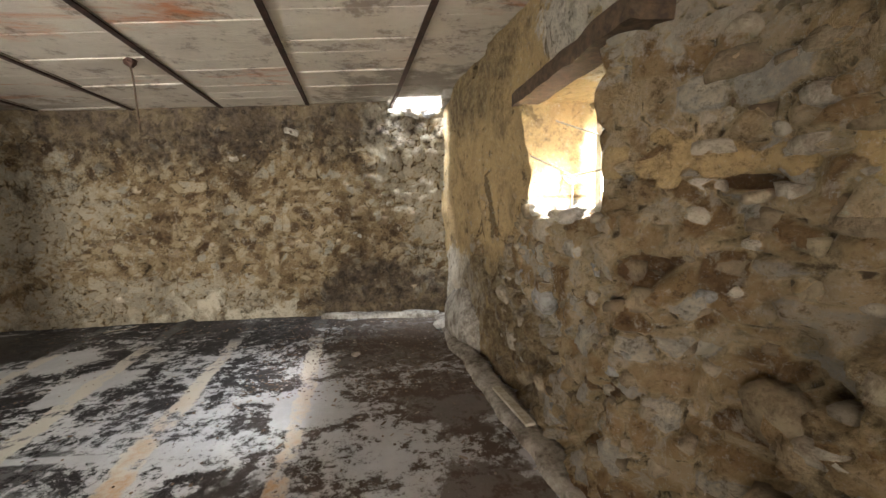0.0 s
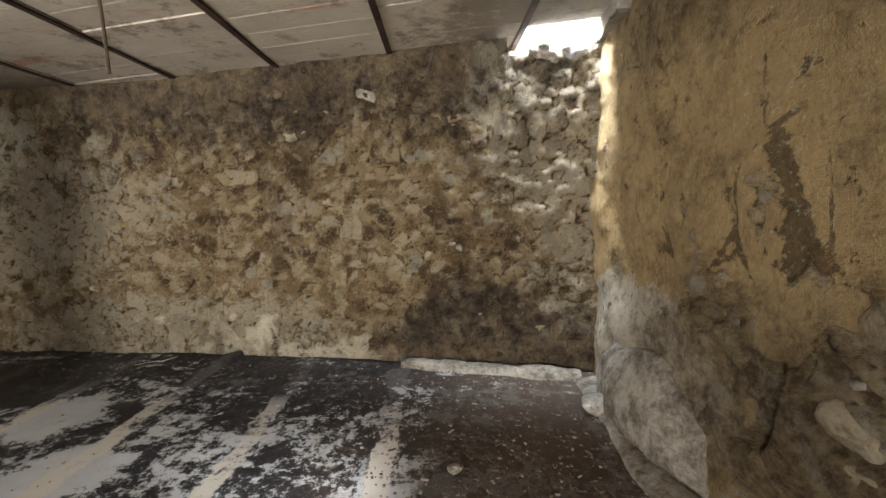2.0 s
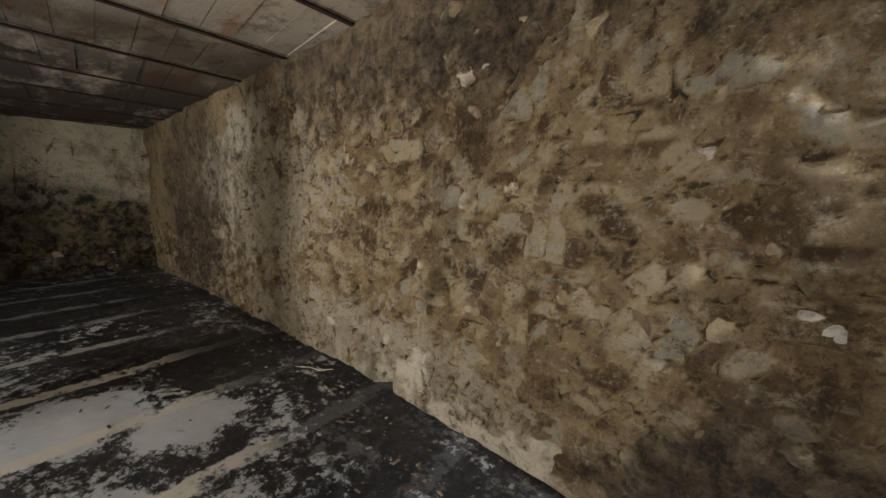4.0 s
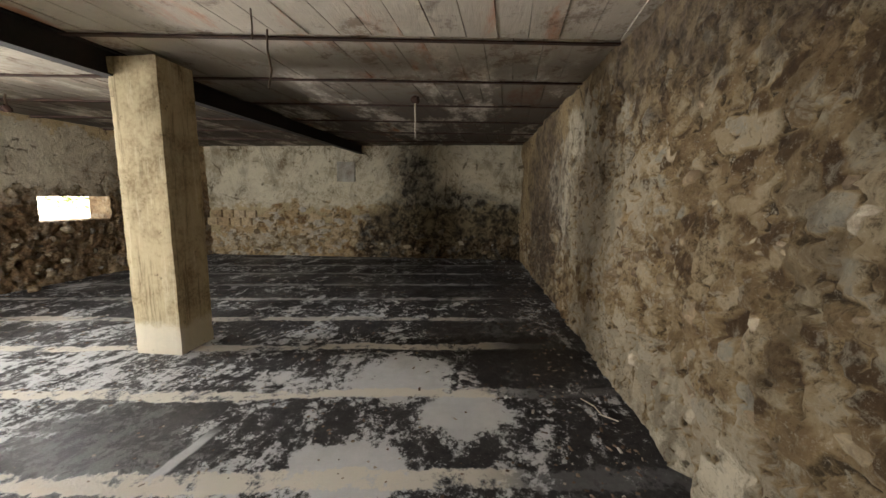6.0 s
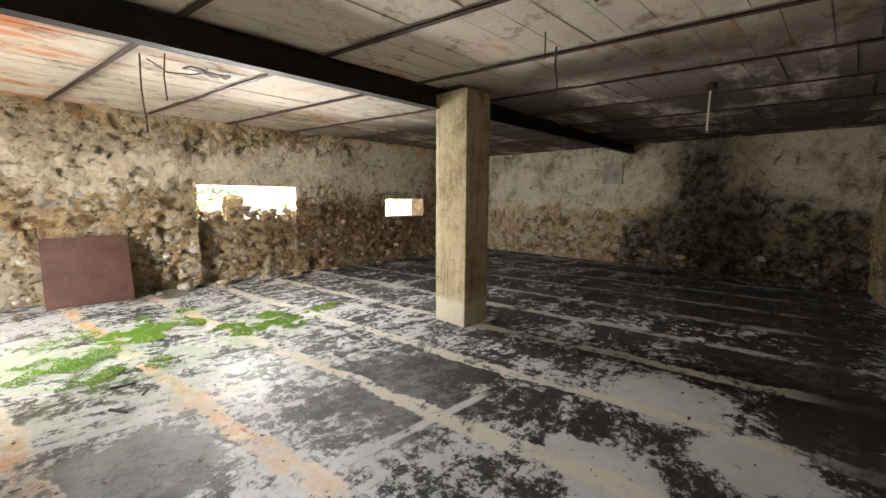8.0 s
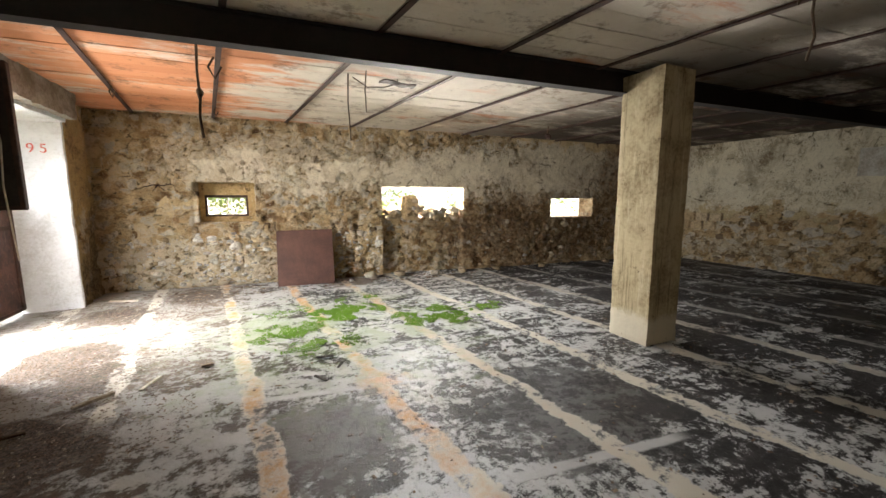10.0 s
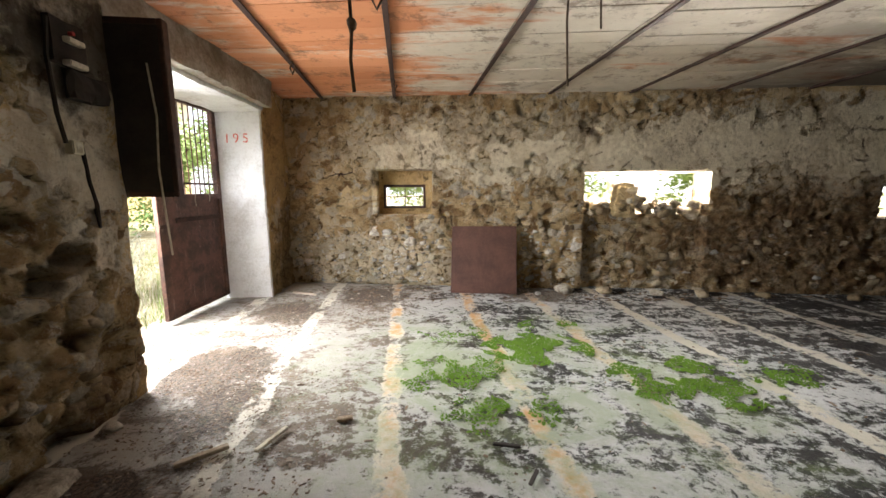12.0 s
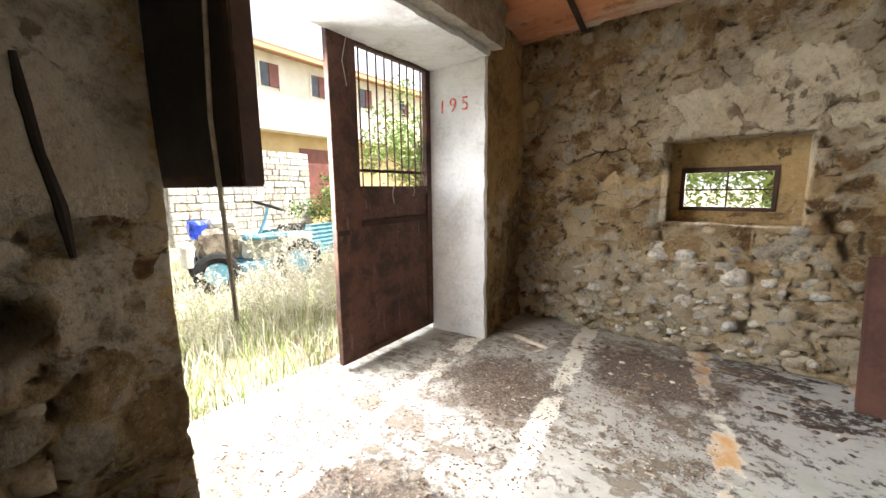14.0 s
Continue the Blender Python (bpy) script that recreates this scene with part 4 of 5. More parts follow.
for z in (1.76, 1.9, 2.05):
    part("bar", tube([(-0.5, 0, z), (0.36, 0, z + 0.01)], 0.008, 6), M_RUSTDARK, win2)
for x in (-0.2, 0.15):
    part("bar", tube([(x, 0.012, 1.6), (x, 0.012, 2.2)], 0.008, 6), M_RUSTDARK, win2)
rng = random.Random(31)
sill = empty("sill_rubble", pose(0.35, 1.52, 1.46, 0, 0, 90), "broken pale stones and mortar on the window sill", "stones")
for i in range(34):
    w = rng.uniform(0.07, 0.17)
    stone(sill, (rng.uniform(-0.5, 0.52), rng.uniform(-0.3, 0.26), rng.uniform(0.0, 0.06)), (w, w * 0.85, w * 0.6), (rng.uniform(-0.4, 0.4), rng.uniform(-0.4, 0.4), rng.uniform(0, 6)), rng.choice((0, 1)), rng.randrange(7))
lint = part("window_lintel", rough_box(-0.72, 0.66, -0.08, 0.1, 0, 0.085, 0.06, 0.012, 12, 0.01), M_WIRE)
lint.matrix_world = pose(0.18, 1.5, 2.23, 0, 0, 91)
tagged(lint, "cracked old timber lintel over the window", "lintel", kind="structure")
tw = empty("knotted_string", pose(0.33, 1.72, 1.72), "knotted pale string tied across the window", "string")
part("line", tube([(0.28, -0.55, 0.02), (0.12, -0.3, 0.03), (0.0, 0.0, 0.0), (-0.1, 0.2, 0.1), (-0.14, 0.36, 0.16)], 0.006, 6), M_STRING, tw)
part("second_line", tube([(0.4, -0.1, 0.2), (0.2, 0.05, 0.25), (0.0, 0.26, 0.38)], 0.006, 6), M_STRING, tw)
part("loop", tube([(0.055 * math.cos(a * 0.7), 0.055 * math.sin(a * 0.7), -0.03 * math.sin(a) - 0.02) for a in range(10)], 0.009, 6), M_STRING, tw)
part("tail", tube([(0.0, 0.0, 0.0), (0.01, 0.02, -0.16), (-0.01, 0.0, -0.34)], 0.005, 6), M_STRING, tw)

# ---- electric remains on the east wall by the doorway ----
exw = lambda y: 0.5 + (0.2 - y) * 0.063
k = Mat("soot_black", 0.95)
k.colour(k.mix(k.noise(9, 5), (0.012, 0.01, 0.009), (0.04, 0.032, 0.026)))
M_SOOT = k
fuse = empty("fuse_box", pose(exw(-0.47) - 0.02, -0.47, 2.1, 0, 0, 97), "burnt black remains of a wooden fuse board on the wall", "fuse box")
part("backboard", rough_box(-0.14, 0.1, -0.01, 0.03, 0.08, 0.32, 0.05, 0.006, 3, 0.004), M_SOOT, fuse)
# solid black block that paints in the darkness of a hollow
part("cavity", rough_box(-0.3, 0.02, -0.015, 0.05, -0.1, 0.06, 0.05, 0.02, 5, 0.02), M_SOOT, fuse)
part("holder", box(-0.09, 0.03, 0.03, 0.07, 0.2, 0.23, 0.005), M_STRING, fuse, "pale porcelain fuse holder")
part("holder", box(-0.08, 0.05, 0.03, 0.08, 0.07, 0.1, 0.005), M_STRING, fuse, "pale porcelain fuse holder")
part("wire", tube([(0.1, 0.02, 0.3), (0.13, 0.02, 0.1), (0.11, 0.015, -0.2), (0.07, 0.01, -0.36)], 0.012, 6), M_SOOT, fuse)
k = Mat("red_plastic", 0.4)
k.colour((0.5, 0.03, 0.03))
part("indicator", tube([(-0.03, 0.03, 0.26), (-0.03, 0.055, 0.26)], 0.012, 8), k, fuse, "small red lamp cap")
outlet = empty("wall_socket", pose(exw(-0.45) - 0.03, -0.45, 1.72, 0, 0, 97), "small cream plastic socket on the stone wall", "socket")
M_CREAM = plain("cream_plastic", (0.62, 0.56, 0.4), (0.45, 0.4, 0.28), 0.4)
part("plate", box(-0.04, 0.04, -0.02, 0.03, -0.04, 0.04, 0.006), M_CREAM, outlet)
part("face", box(-0.02, 0.02, 0.03, 0.034, -0.03, 0.03, 0.002), M_STRING, outlet)
# black tube laid on the wall to paint in a dark groove
chase = part("cable_groove", tube([(0, 0.03, 0.26), (0.004, 0.025, 0.16), (0.002, 0.012, 0.02), (0.0, -0.01, -0.12), (0.0, -0.02, -0.26)], [0.008, 0.014, 0.012, 0.017, 0.008], 8), M_SOOT)
chase.matrix_world = pose(exw(-0.58) + 0.004, -0.58, 1.5)
tagged(chase, "black strip standing in for a dark groove in the wall", "cable")

# ---- number painted on the jamb ----
k = Mat("red_paint", 0.8)
k.colour(k.mix(k.step(k.noise(30, 5, 0.7), 0.38, 0.52), (0.72, 0.6, 0.6), (0.62, 0.1, 0.09)))
num = empty("painted_number", pose(1.3, -3.394, 2.12, 90, 0, 180), "faded red number 195 painted on the white jamb", "number")
for i, digit in enumerate("195"):
    cu = bpy.data.curves.new("digit", "FONT")
    cu.body, cu.size, cu.extrude = digit, 0.17, 0.002
    me = bpy.data.meshes.new_from_object(bpy.data.objects.new("digit", cu))
    me.materials.append(k.m)
    dg = new("digit", me)
    dg.matrix_local = pose(i * 0.125, 0, 0, 0, 0, (-3, 2, 0)[i])
    dg.parent = num

# ---- cords, hooks and lamp remains hanging from the ceiling ----
def hanging(name, x, y, pts, r, label, cat, mat_=None, extra=None):
    th = empty(name, pose(x, y, CEIL(x) - 0.012), label, cat)
    part("cord", tube(pts, r, 6), mat_ or M_WIRE, th)
    if extra:
        part(extra[0], extra[1], extra[2], th)
    return th


def knob(z, r, h=None):
    bm = bmesh.new()
    bmesh.ops.create_icosphere(bm, subdivisions=2, radius=r)
    for q in bm.verts:
        q.co += noise.noise_vector(q.co * 30) * r * 0.5
        q.co.z = q.co.z * (h or 1.0) + z
    return bm


hanging("hanging_cord", -1.1, -0.62, [(0, 0, 0), (0.01, 0, -0.25), (0, 0.01, -0.45), (0.015, 0, -0.62), (0, 0, -0.8)], 0.012, "thick dark knotted cord hanging from the ceiling", "cord", None, ("knot", knob(-0.42, 0.03, 1.5), M_WIRE))
hanging("hanging_cord", -2.45, -0.85, [(0, 0, 0), (0.01, 0.0, -0.3), (-0.01, 0, -0.7)], 0.007, "thin brown cord hanging from a joist", "cord")
hanging("hanging_cord", -2.6, -0.66, [(0, 0, 0), (0.02, 0, -0.2), (0.01, 0, -0.42)], 0.006, "thin brown cord hanging from a joist", "cord")
hanging("hanging_cord", -4.72, 2.14, [(0, 0, 0), (0.01, 0, -0.15), (0.0, 0.02, -0.3), (0.02, 0, -0.44)], 0.008, "thin frayed cord hanging from a joist", "cord")
hanging("hanging_cord", -4.4, 2.2, [(0, 0, 0), (0.01, 0.01, -0.12), (0.0, 0, -0.2)], 0.006, "thin frayed cord hanging from a joist", "cord")
hanging("lamp_holder", -6.72, 2.98, [(0, 0, -0.03), (0.005, 0, -0.2), (-0.005, 0, -0.5)], 0.009, "rusty lamp holder with a pale string hanging down", "lamp", M_STRING, ("holder", knob(-0.03, 0.06, 0.8), M_RUSTDARK))
hanging("lamp_holder", -2.97, 3.14, [(0, 0, -0.03), (0.01, 0, -0.15), (0.0, 0.02, -0.34), (0.01, 0.01, -0.6)], 0.008, "rusty lamp holder with a frayed wire hanging down", "lamp", M_WIRE, ("holder", knob(-0.02, 0.045, 0.8), M_RUSTDARK))
hanging("lamp_holder", -6.2, -2.07, [(0, 0, -0.03), (0.01, 0, -0.1), (0.0, 0.02, -0.22)], 0.014, "rusty lamp holder under the ceiling", "lamp", M_WIRE, ("holder", knob(-0.2, 0.05, 0.9), M_RUSTDARK))
hanging("ceiling_hook", -1.0, -3.3, [(0, 0, 0), (0.03, 0, -0.07), (0.0, 0, -0.12), (-0.03, 0, -0.06)], 0.01, "rusty iron hook on a ceiling joist", "hook")
hanging("ceiling_hook", 0.02, -2.6, [(0, 0, 0), (0.03, 0, -0.07), (0.0, 0.02, -0.14), (-0.03, 0, -0.05)], 0.01, "rusty iron hook on a ceiling joist", "hook")
hanging("ceiling_hook", -1.2, -0.95, [(0, 0, 0), (0.05, 0.02, -0.1), (0.0, 0.02, -0.2), (-0.06, 0, -0.08)], 0.011, "rusty iron hook on a ceiling joist", "hook")
hanging("ceiling_wire", -2.62, -0.95, [(0.1, 0, 0), (-0.05, 0.05, -0.1), (-0.25, 0.06, -0.08), (-0.42, 0.0, -0.01)], 0.006, "loose black wire sagging under the ceiling", "wire")
flake = part("rusty_plate", rough_box(-0.26, 0.26, -0.05, 0.05, 0, 0.012, 0.05, 0.018, 3, 0.02), M_RUSTDARK)
flake.matrix_world = pose(-3.0, -0.82, CEIL(-3) - 0.06, 8, 3, 20)
tagged(flake, "bent rusty metal strip hanging under the ceiling", "metal strip")
part("wire", tube([(0, 0, 0.01), (0, 0, 0.055)], 0.005, 5), M_WIRE, flake)

# ---- moss, litter and sticks on the floor ----
def scatter_mesh(name, verts, faces, material, smooth=False):
    me = bpy.data.meshes.new(name)
    me.from_pydata(verts, [], faces)
    me.materials.append(material.m)
    return new(name, me)


k = Mat("moss", 0.95)
k.colour(k.mix(k.noise(7, 6, 0.7), (0.075, 0.16, 0.02), (0.19, 0.32, 0.05)))
M_MOSS = k
rng = random.Random(21)
verts, faces = [], []
for cx, cy, rx, ry, n in ((-2.5, -1.62, 0.42, 0.3, 1500), (-3.55, -1.0, 0.5, 0.36, 1700), (-1.75, -1.1, 0.4, 0.3, 700), (-2.0, -0.6, 0.35, 0.25, 420), (-4.25, -1.1, 0.3, 0.2, 350), (-2.8, -2.2, 0.3, 0.2, 350), (-1.7, -2.0, 0.3, 0.2, 250)):
    for i in range(n * 3):
        a, r = rng.uniform(0, 2 * math.pi), rng.random() ** 0.6
        x, y = cx + rx * 1.25 * r * math.cos(a), cy + ry * 1.25 * r * math.sin(a)
        if noise.noise(Vector((x * 3.1, y * 3.1, 5))) + 0.5 * noise.noise(Vector((x * 9, y * 9, 1))) < -0.08 + 0.35 * (r - 0.5):
            continue
        s, h = rng.uniform(0.005, 0.012), rng.uniform(0.002, 0.007)
        b = len(verts)
        for q in range(5):
            t = 2 * math.pi * q / 5 + a
            verts.append((x + s * math.cos(t), y + s * math.sin(t), 0.002))
        verts.append((x + rng.uniform(-0.4, 0.4) * s, y + rng.uniform(-0.4, 0.4) * s, 0.006 + h))
        faces += [(b + q, b + (q + 1) % 5, b + 5) for q in range(5)]
moss = scatter_mesh("moss", verts, faces, M_MOSS)
tagged(moss, "bright green moss growing on the wet floor", "moss", kind="stuff")

k = Mat("floor_litter", 0.95)
k.colour(k.ramp(k.island, (0.0, (0.08, 0.055, 0.04)), (0.45, (0.18, 0.13, 0.095)), (0.7, (0.26, 0.2, 0.15)), (0.9, (0.36, 0.31, 0.26)), (1.0, (0.52, 0.49, 0.44))))
M_LITTER = k
verts, faces = [], []


def chip(x, y, z, s, l, a):
    b = len(verts)
    c, d = math.cos(a), math.sin(a)
    h = s * 0.5
    for u, v, w in ((-l, -s, 0), (l, -s, 0), (l, s, 0), (-l, s, 0), (-l * 0.7, -s * 0.6, h), (l * 0.8, -s * 0.5, h), (l * 0.7, s * 0.6, h), (-l * 0.6, s * 0.5, h)):
        verts.append((x + u * c - v * d, y + u * d + v * c, z + w))
    faces.extend([tuple(b + q for q in f) for f in ((4, 5, 6, 7), (0, 1, 5, 4), (1, 2, 6, 5), (2, 3, 7, 6), (3, 0, 4, 7))])


for x0, x1, y0, y1, n, s0, s1 in ((-1.0, 1.0, -3.6, -2.2, 3200, 0.002, 0.006), (-0.3, 1.3, -2.2, -0.7, 1800, 0.002, 0.006), (-1.0, 0.5, -1.2, 0.8, 2400, 0.002, 0.006),
                                  (-2.2, -0.15, 2.4, 4.5, 1200, 0.003, 0.009), (-6.0, 0.2, -3.6, 4.6, 1300, 0.003, 0.01), (-11.0, -5, -3.4, 4.6, 500, 0.005, 0.014),
                                  (-10.5, 0.5, -3.95, -3.2, 700, 0.006, 0.022), (-10.8, -2, 4.3, 4.8, 420, 0.003, 0.012)):
    for i in range(n):
        x, y = rng.uniform(x0, x1), rng.uniform(y0, y1)
        if y < SOUTH_Y(x) + 0.12:
            continue
        s = rng.uniform(s0, s1)
        chip(x, y, 0.001 + 0.008 * noise.noise(Vector((x, y, 0))), s, s * rng.choice((1, 1, 1.2, 1.2, 1.6, 3.0)), rng.uniform(0, 6.3))
litter = scatter_mesh("floor_litter", verts, faces, M_LITTER)
tagged(litter, "crumbs of mortar, straw and dirt on the floor", "litter", kind="stuff")

for x, y, l, w, a, mt, lab in ((-0.3, -0.1, 0.13, 0.02, 40, M_WOOD, "short pale wooden stick on the dirty floor"), (-0.62, -0.25, 0.12, 0.016, 70, M_STRING, "short pale wooden stick on the dirty floor"),
                               (0.1, 0.25, 0.16, 0.014, 10, M_WIRE, "dark twig on the dirty floor"), (-1.0, -0.45, 0.05, 0.02, 15, M_WOOD, "small block of weathered wood on the floor"),
                               (-1.9, 0.25, 0.08, 0.012, 120, M_BOARD, "dark splinter of wood on the floor"), (-2.1, 0.05, 0.06, 0.01, 60, M_BOARD, "dark splinter of wood on the floor"),
                               (0.4, -3.55, 0.2, 0.02, 160, M_FRAME, "white painted stick lying in the corner"), (-2.0, -0.2, 0.08, 0.012, 170, M_BOARD, "dark splinter of wood on the floor")):
    st = part("stick", box(-l, l, -w, w, 0, w * 1.2, w * 0.25), mt)
    st.matrix_world = pose(x, y, 0.004, 0, 0, a)
    tagged(st, lab, "stick")
for x, y, s, mi in ((-1.25, 3.3, 0.09, 1), (0.42, -0.35, 0.11, 1), (-3.35, -3.62, 0.28, 1), (-3.9, -3.55, 0.25, 0), (-4.6, -3.45, 0.2, 1), (-2.95, -3.5, 0.12, 1), (-5.2, -3.4, 0.2, 0), (-6.0, -3.35, 0.18, 2), (-7.1, -3.2, 0.2, 2), (-8.8, -3.0, 0.2, 2), (-0.28, 4.0, 0.24, 1)):
    st = new("loose_stone", stone_shapes[mi, 2])
    st.matrix_basis = Matrix.LocRotScale((x, y, s * 0.2), Euler((0.1, 0.1, x * 7)), (s, s * 0.8, s * 0.5))
    tagged(st, "loose limestone lying on the floor", "stone", "loose stones")
wire = part("floor_wire", tube([(0, 0, 0), (0.12, 0.05, 0.004), (0.25, 0.04, 0.012), (0.36, 0.1, 0.03)], 0.004, 5), M_STRING)
wire.matrix_world = pose(-4.55, 4.6, 0.008, 0, 0, 10)
tagged(wire, "thin pale wire lying on the floor", "wire")

# ---- outside: grass, tractor, walls, house, trees ----
def blades(name, spots, colours, label, seed):
    rng = random.Random(seed)
    verts, faces = [], []
    for x0, x1, y0, y1, n, h0, h1 in spots:
        for i in range(n):
            x, y = rng.uniform(x0, x1), rng.uniform(y0, y1)
            h, a, lean, w = rng.uniform(h0, h1), rng.uniform(0, 6.3), rng.uniform(0.05, 1.1), rng.uniform(0.002, 0.006)
            dx, dy = math.cos(a), math.sin(a)
            b = len(verts)
            for t in (0, 0.5, 1):
                cx, cy, cz = x + dx * lean * h * t * t, y + dy * lean * h * t * t, -0.06 + h * t * (1 - 0.2 * lean * t)
                ww = w * (1 - 0.8 * t)
                verts.extend([(cx - dy * ww, cy + dx * ww, cz), (cx + dy * ww, cy - dx * ww, cz)])
            faces.extend([(b, b + 1, b + 3, b + 2), (b + 2, b + 3, b + 5, b + 4)])
    k = Mat(name, 0.9)
    k.colour(k.ramp(k.island, *colours))
    return tagged(scatter_mesh(name, verts, faces, k), label, "grass", kind="stuff")


blades("dry_grass", [(1.75, 4.2, -4.2, 0.5, 4200, 0.08, 0.42), (3, 9, -9, 1.0, 6500, 0.12, 0.42), (1.5, 2.0, -3.2, -0.9, 500, 0.05, 0.2), (3.4, 4.6, -4.6, -1.6, 300, 0.3, 0.55), (9, 20, -18, 4, 3000, 0.3, 0.7)],
       ((0.0, (0.4, 0.36, 0.22)), (0.5, (0.6, 0.56, 0.42)), (1.0, (0.74, 0.72, 0.62))), "tall dry pale grass outside the doorway", 5)
blades("green_weeds", [(1.55, 4.0, -4.0, 0.2, 2400, 0.1, 0.38), (3, 8, -8, 0.5, 3000, 0.1, 0.45)],
       ((0.0, (0.14, 0.21, 0.05)), (1.0, (0.34, 0.42, 0.14))), "low green weeds among the dry grass", 6)


def feather_weeds(spots, seed):
    """Dry stalks with many short side twigs and pale seed heads."""
    rng = random.Random(seed)
    verts, faces = [], []

    def twig(p, q, w):
        b = len(verts)
        side = (q - p).cross(Vector((rng.gauss(0, 1), rng.gauss(0, 1), 0.3))).normalized() * w
        verts.extend([tuple(p - side), tuple(p + side), tuple(q + side * 0.5), tuple(q - side * 0.5)])
        faces.append((b, b + 1, b + 2, b + 3))
    for x0, x1, y0, y1, n, h0, h1 in spots:
        for i in range(n):
            base = Vector((rng.uniform(x0, x1), rng.uniform(y0, y1), -0.06))
            top = base + Vector((rng.gauss(0, 0.12), rng.gauss(0, 0.12), rng.uniform(h0, h1)))
            twig(base, top, 0.004)
            for j in range(34):
                p = base.lerp(top, rng.uniform(0.3, 1.0))
                q = p + Vector((rng.gauss(0, 0.06), rng.gauss(0, 0.06), rng.uniform(0.02, 0.1)))
                twig(p, q, 0.003)
                for _ in range(3):
                    e = q + Vector((rng.gauss(0, 0.016), rng.gauss(0, 0.016), rng.gauss(0, 0.016)))
                    twig(e, e + Vector((rng.gauss(0, 0.012), rng.gauss(0, 0.012), 0.014)), 0.006)
    k = Mat("feather_weed", 0.9)
    k.colour(k.ramp(k.island, (0.0, (0.55, 0.52, 0.38)), (0.6, (0.74, 0.72, 0.62)), (1.0, (0.8, 0.79, 0.74))))
    return tagged(scatter_mesh("feathery_weeds", verts, faces, k), "tall dry weeds with pale feathery seed heads", "weeds", kind="stuff")


feather_weeds([(2.3, 3.3, -3.3, -2.5, 34, 0.6, 1.1), (2.6, 4.2, -3.0, -1.4, 22, 0.35, 0.65)], 12)


def leaves(name, blobs, n, size, colours, seed, parent=None):
    """A crown of many small leaves in uneven clumps."""
    rng = random.Random(seed)
    verts, faces = [], []
    for cx, cy, cz, rx, ry, rz in blobs:
        clumps = [(rng.gauss(0, 0.5), rng.gauss(0, 0.5), rng.gauss(0, 0.45)) for _ in range(28)]
        for i in range(n):
            q = rng.choice(clumps)
            p = [q[j] + rng.gauss(0, 0.14) for j in range(3)]
            x, y, z = cx + rx * p[0], cy + ry * p[1], cz + rz * p[2]
            s = size * rng.uniform(0.5, 1.3)
            u = Vector((rng.gauss(0, 1), rng.gauss(0, 1), rng.gauss(0, 0.6))).normalized()
            v = u.orthogonal().normalized()
            b = len(verts)
            c = Vector((x, y, max(z, 0.0)))
            verts.extend([tuple(c - u * s), tuple(c + v * s * 0.45), tuple(c + u * s), tuple(c - v * s * 0.45)])
            faces.append((b, b + 1, b + 2, b + 3))
    k = Mat(name, 0.7)
    k.colour(k.ramp(k.island, *colours))
    k.b.inputs["Transmission Weight"].default_value = 0.0
    ob = scatter_mesh(name, verts, faces, k)
    if parent is not None:
        ob.parent = parent
    return ob


GREEN = ((0.0, (0.04, 0.09, 0.015)), (0.5, (0.09, 0.17, 0.03)), (1.0, (0.17, 0.26, 0.06)))
# paler leaf colour that paints in foliage bleached by bright daylight
LIT_GREEN = ((0.0, (0.16, 0.26, 0.06)), (0.5, (0.26, 0.36, 0.1)), (1.0, (0.38, 0.46, 0.18)))
bark = plain("bark", (0.2, 0.15, 0.1), (0.08, 0.06, 0.045), 0.95, scale=6, bump=0.02)


def tree(x, y, h, r, n, seed, label):
    rng = random.Random(seed)
    t = empty("tree", pose(x, y, -0.06), label, "tree", "trees outside")
    bm = tube([(0, 0, 0), (0.06, 0.02, h * 0.3), (0.0, 0.08, h * 0.55), (0.1, 0.0, h * 0.85)], [0.16, 0.12, 0.09, 0.03], 8)
    for i in range(5):
        a = i * 1.26 + rng.random()
        z = h * (0.35 + 0.09 * i)
        tube([(0.02, 0.03, z), (r * 0.4 * math.cos(a), r * 0.4 * math.sin(a), z + h * 0.13), (r * 0.75 * math.cos(a), r * 0.75 * math.sin(a), z + h * 0.2)], [0.06, 0.04, 0.015], 6, bm)
    part("trunk", bm, bark, t)
    leaves("crown", [(0, 0, h * 0.68, r, r, h * 0.34), (r * 0.4, -r * 0.3, h * 0.5, r * 0.7, r * 0.7, h * 0.22)], n, 0.09, LIT_GREEN, seed, t)
    return t


tree(8.5, -12.5, 5.0, 2.2, 3500, 1, "leafy green tree seen through the gate")
tree(6.6, -15.5, 5.5, 2.6, 3000, 2, "leafy green tree seen through the gate")
tree(-1.8, -9.5, 4.5, 2.2, 3500, 3, "leafy green tree behind the stable")
tree(-5.5, -10.5, 4.5, 2.4, 3000, 4, "leafy green tree behind the stable")
tree(-10.5, -9.0, 4.5, 2.2, 2500, 5, "leafy green tree behind the stable")
tree(5.6, 5.4, 4.0, 1.8, 2500, 6, "leafy green tree outside the window")
for i, (x, y, rx, rz) in enumerate(((10.2, -9.4, 1.0, 1.0), (11.5, -5.6, 1.0, 1.2), (6.0, -9.5, 1.5, 0.8), (-3.5, -8.0, 2.2, 1.0), (-1.2, -8.2, 2.2, 1.5))):
    b = leaves("bush", [(0, 0, rz, rx, rx, rz)], 2600, 0.06, GREEN if i < 3 else LIT_GREEN, 30 + i)
    b.matrix_world = pose(x, y, -0.1 if i != 1 else 2.4)
    tagged(b, "dense leafy green garden bush" if i != 1 else "green shrub growing on top of the stone wall", "bush")

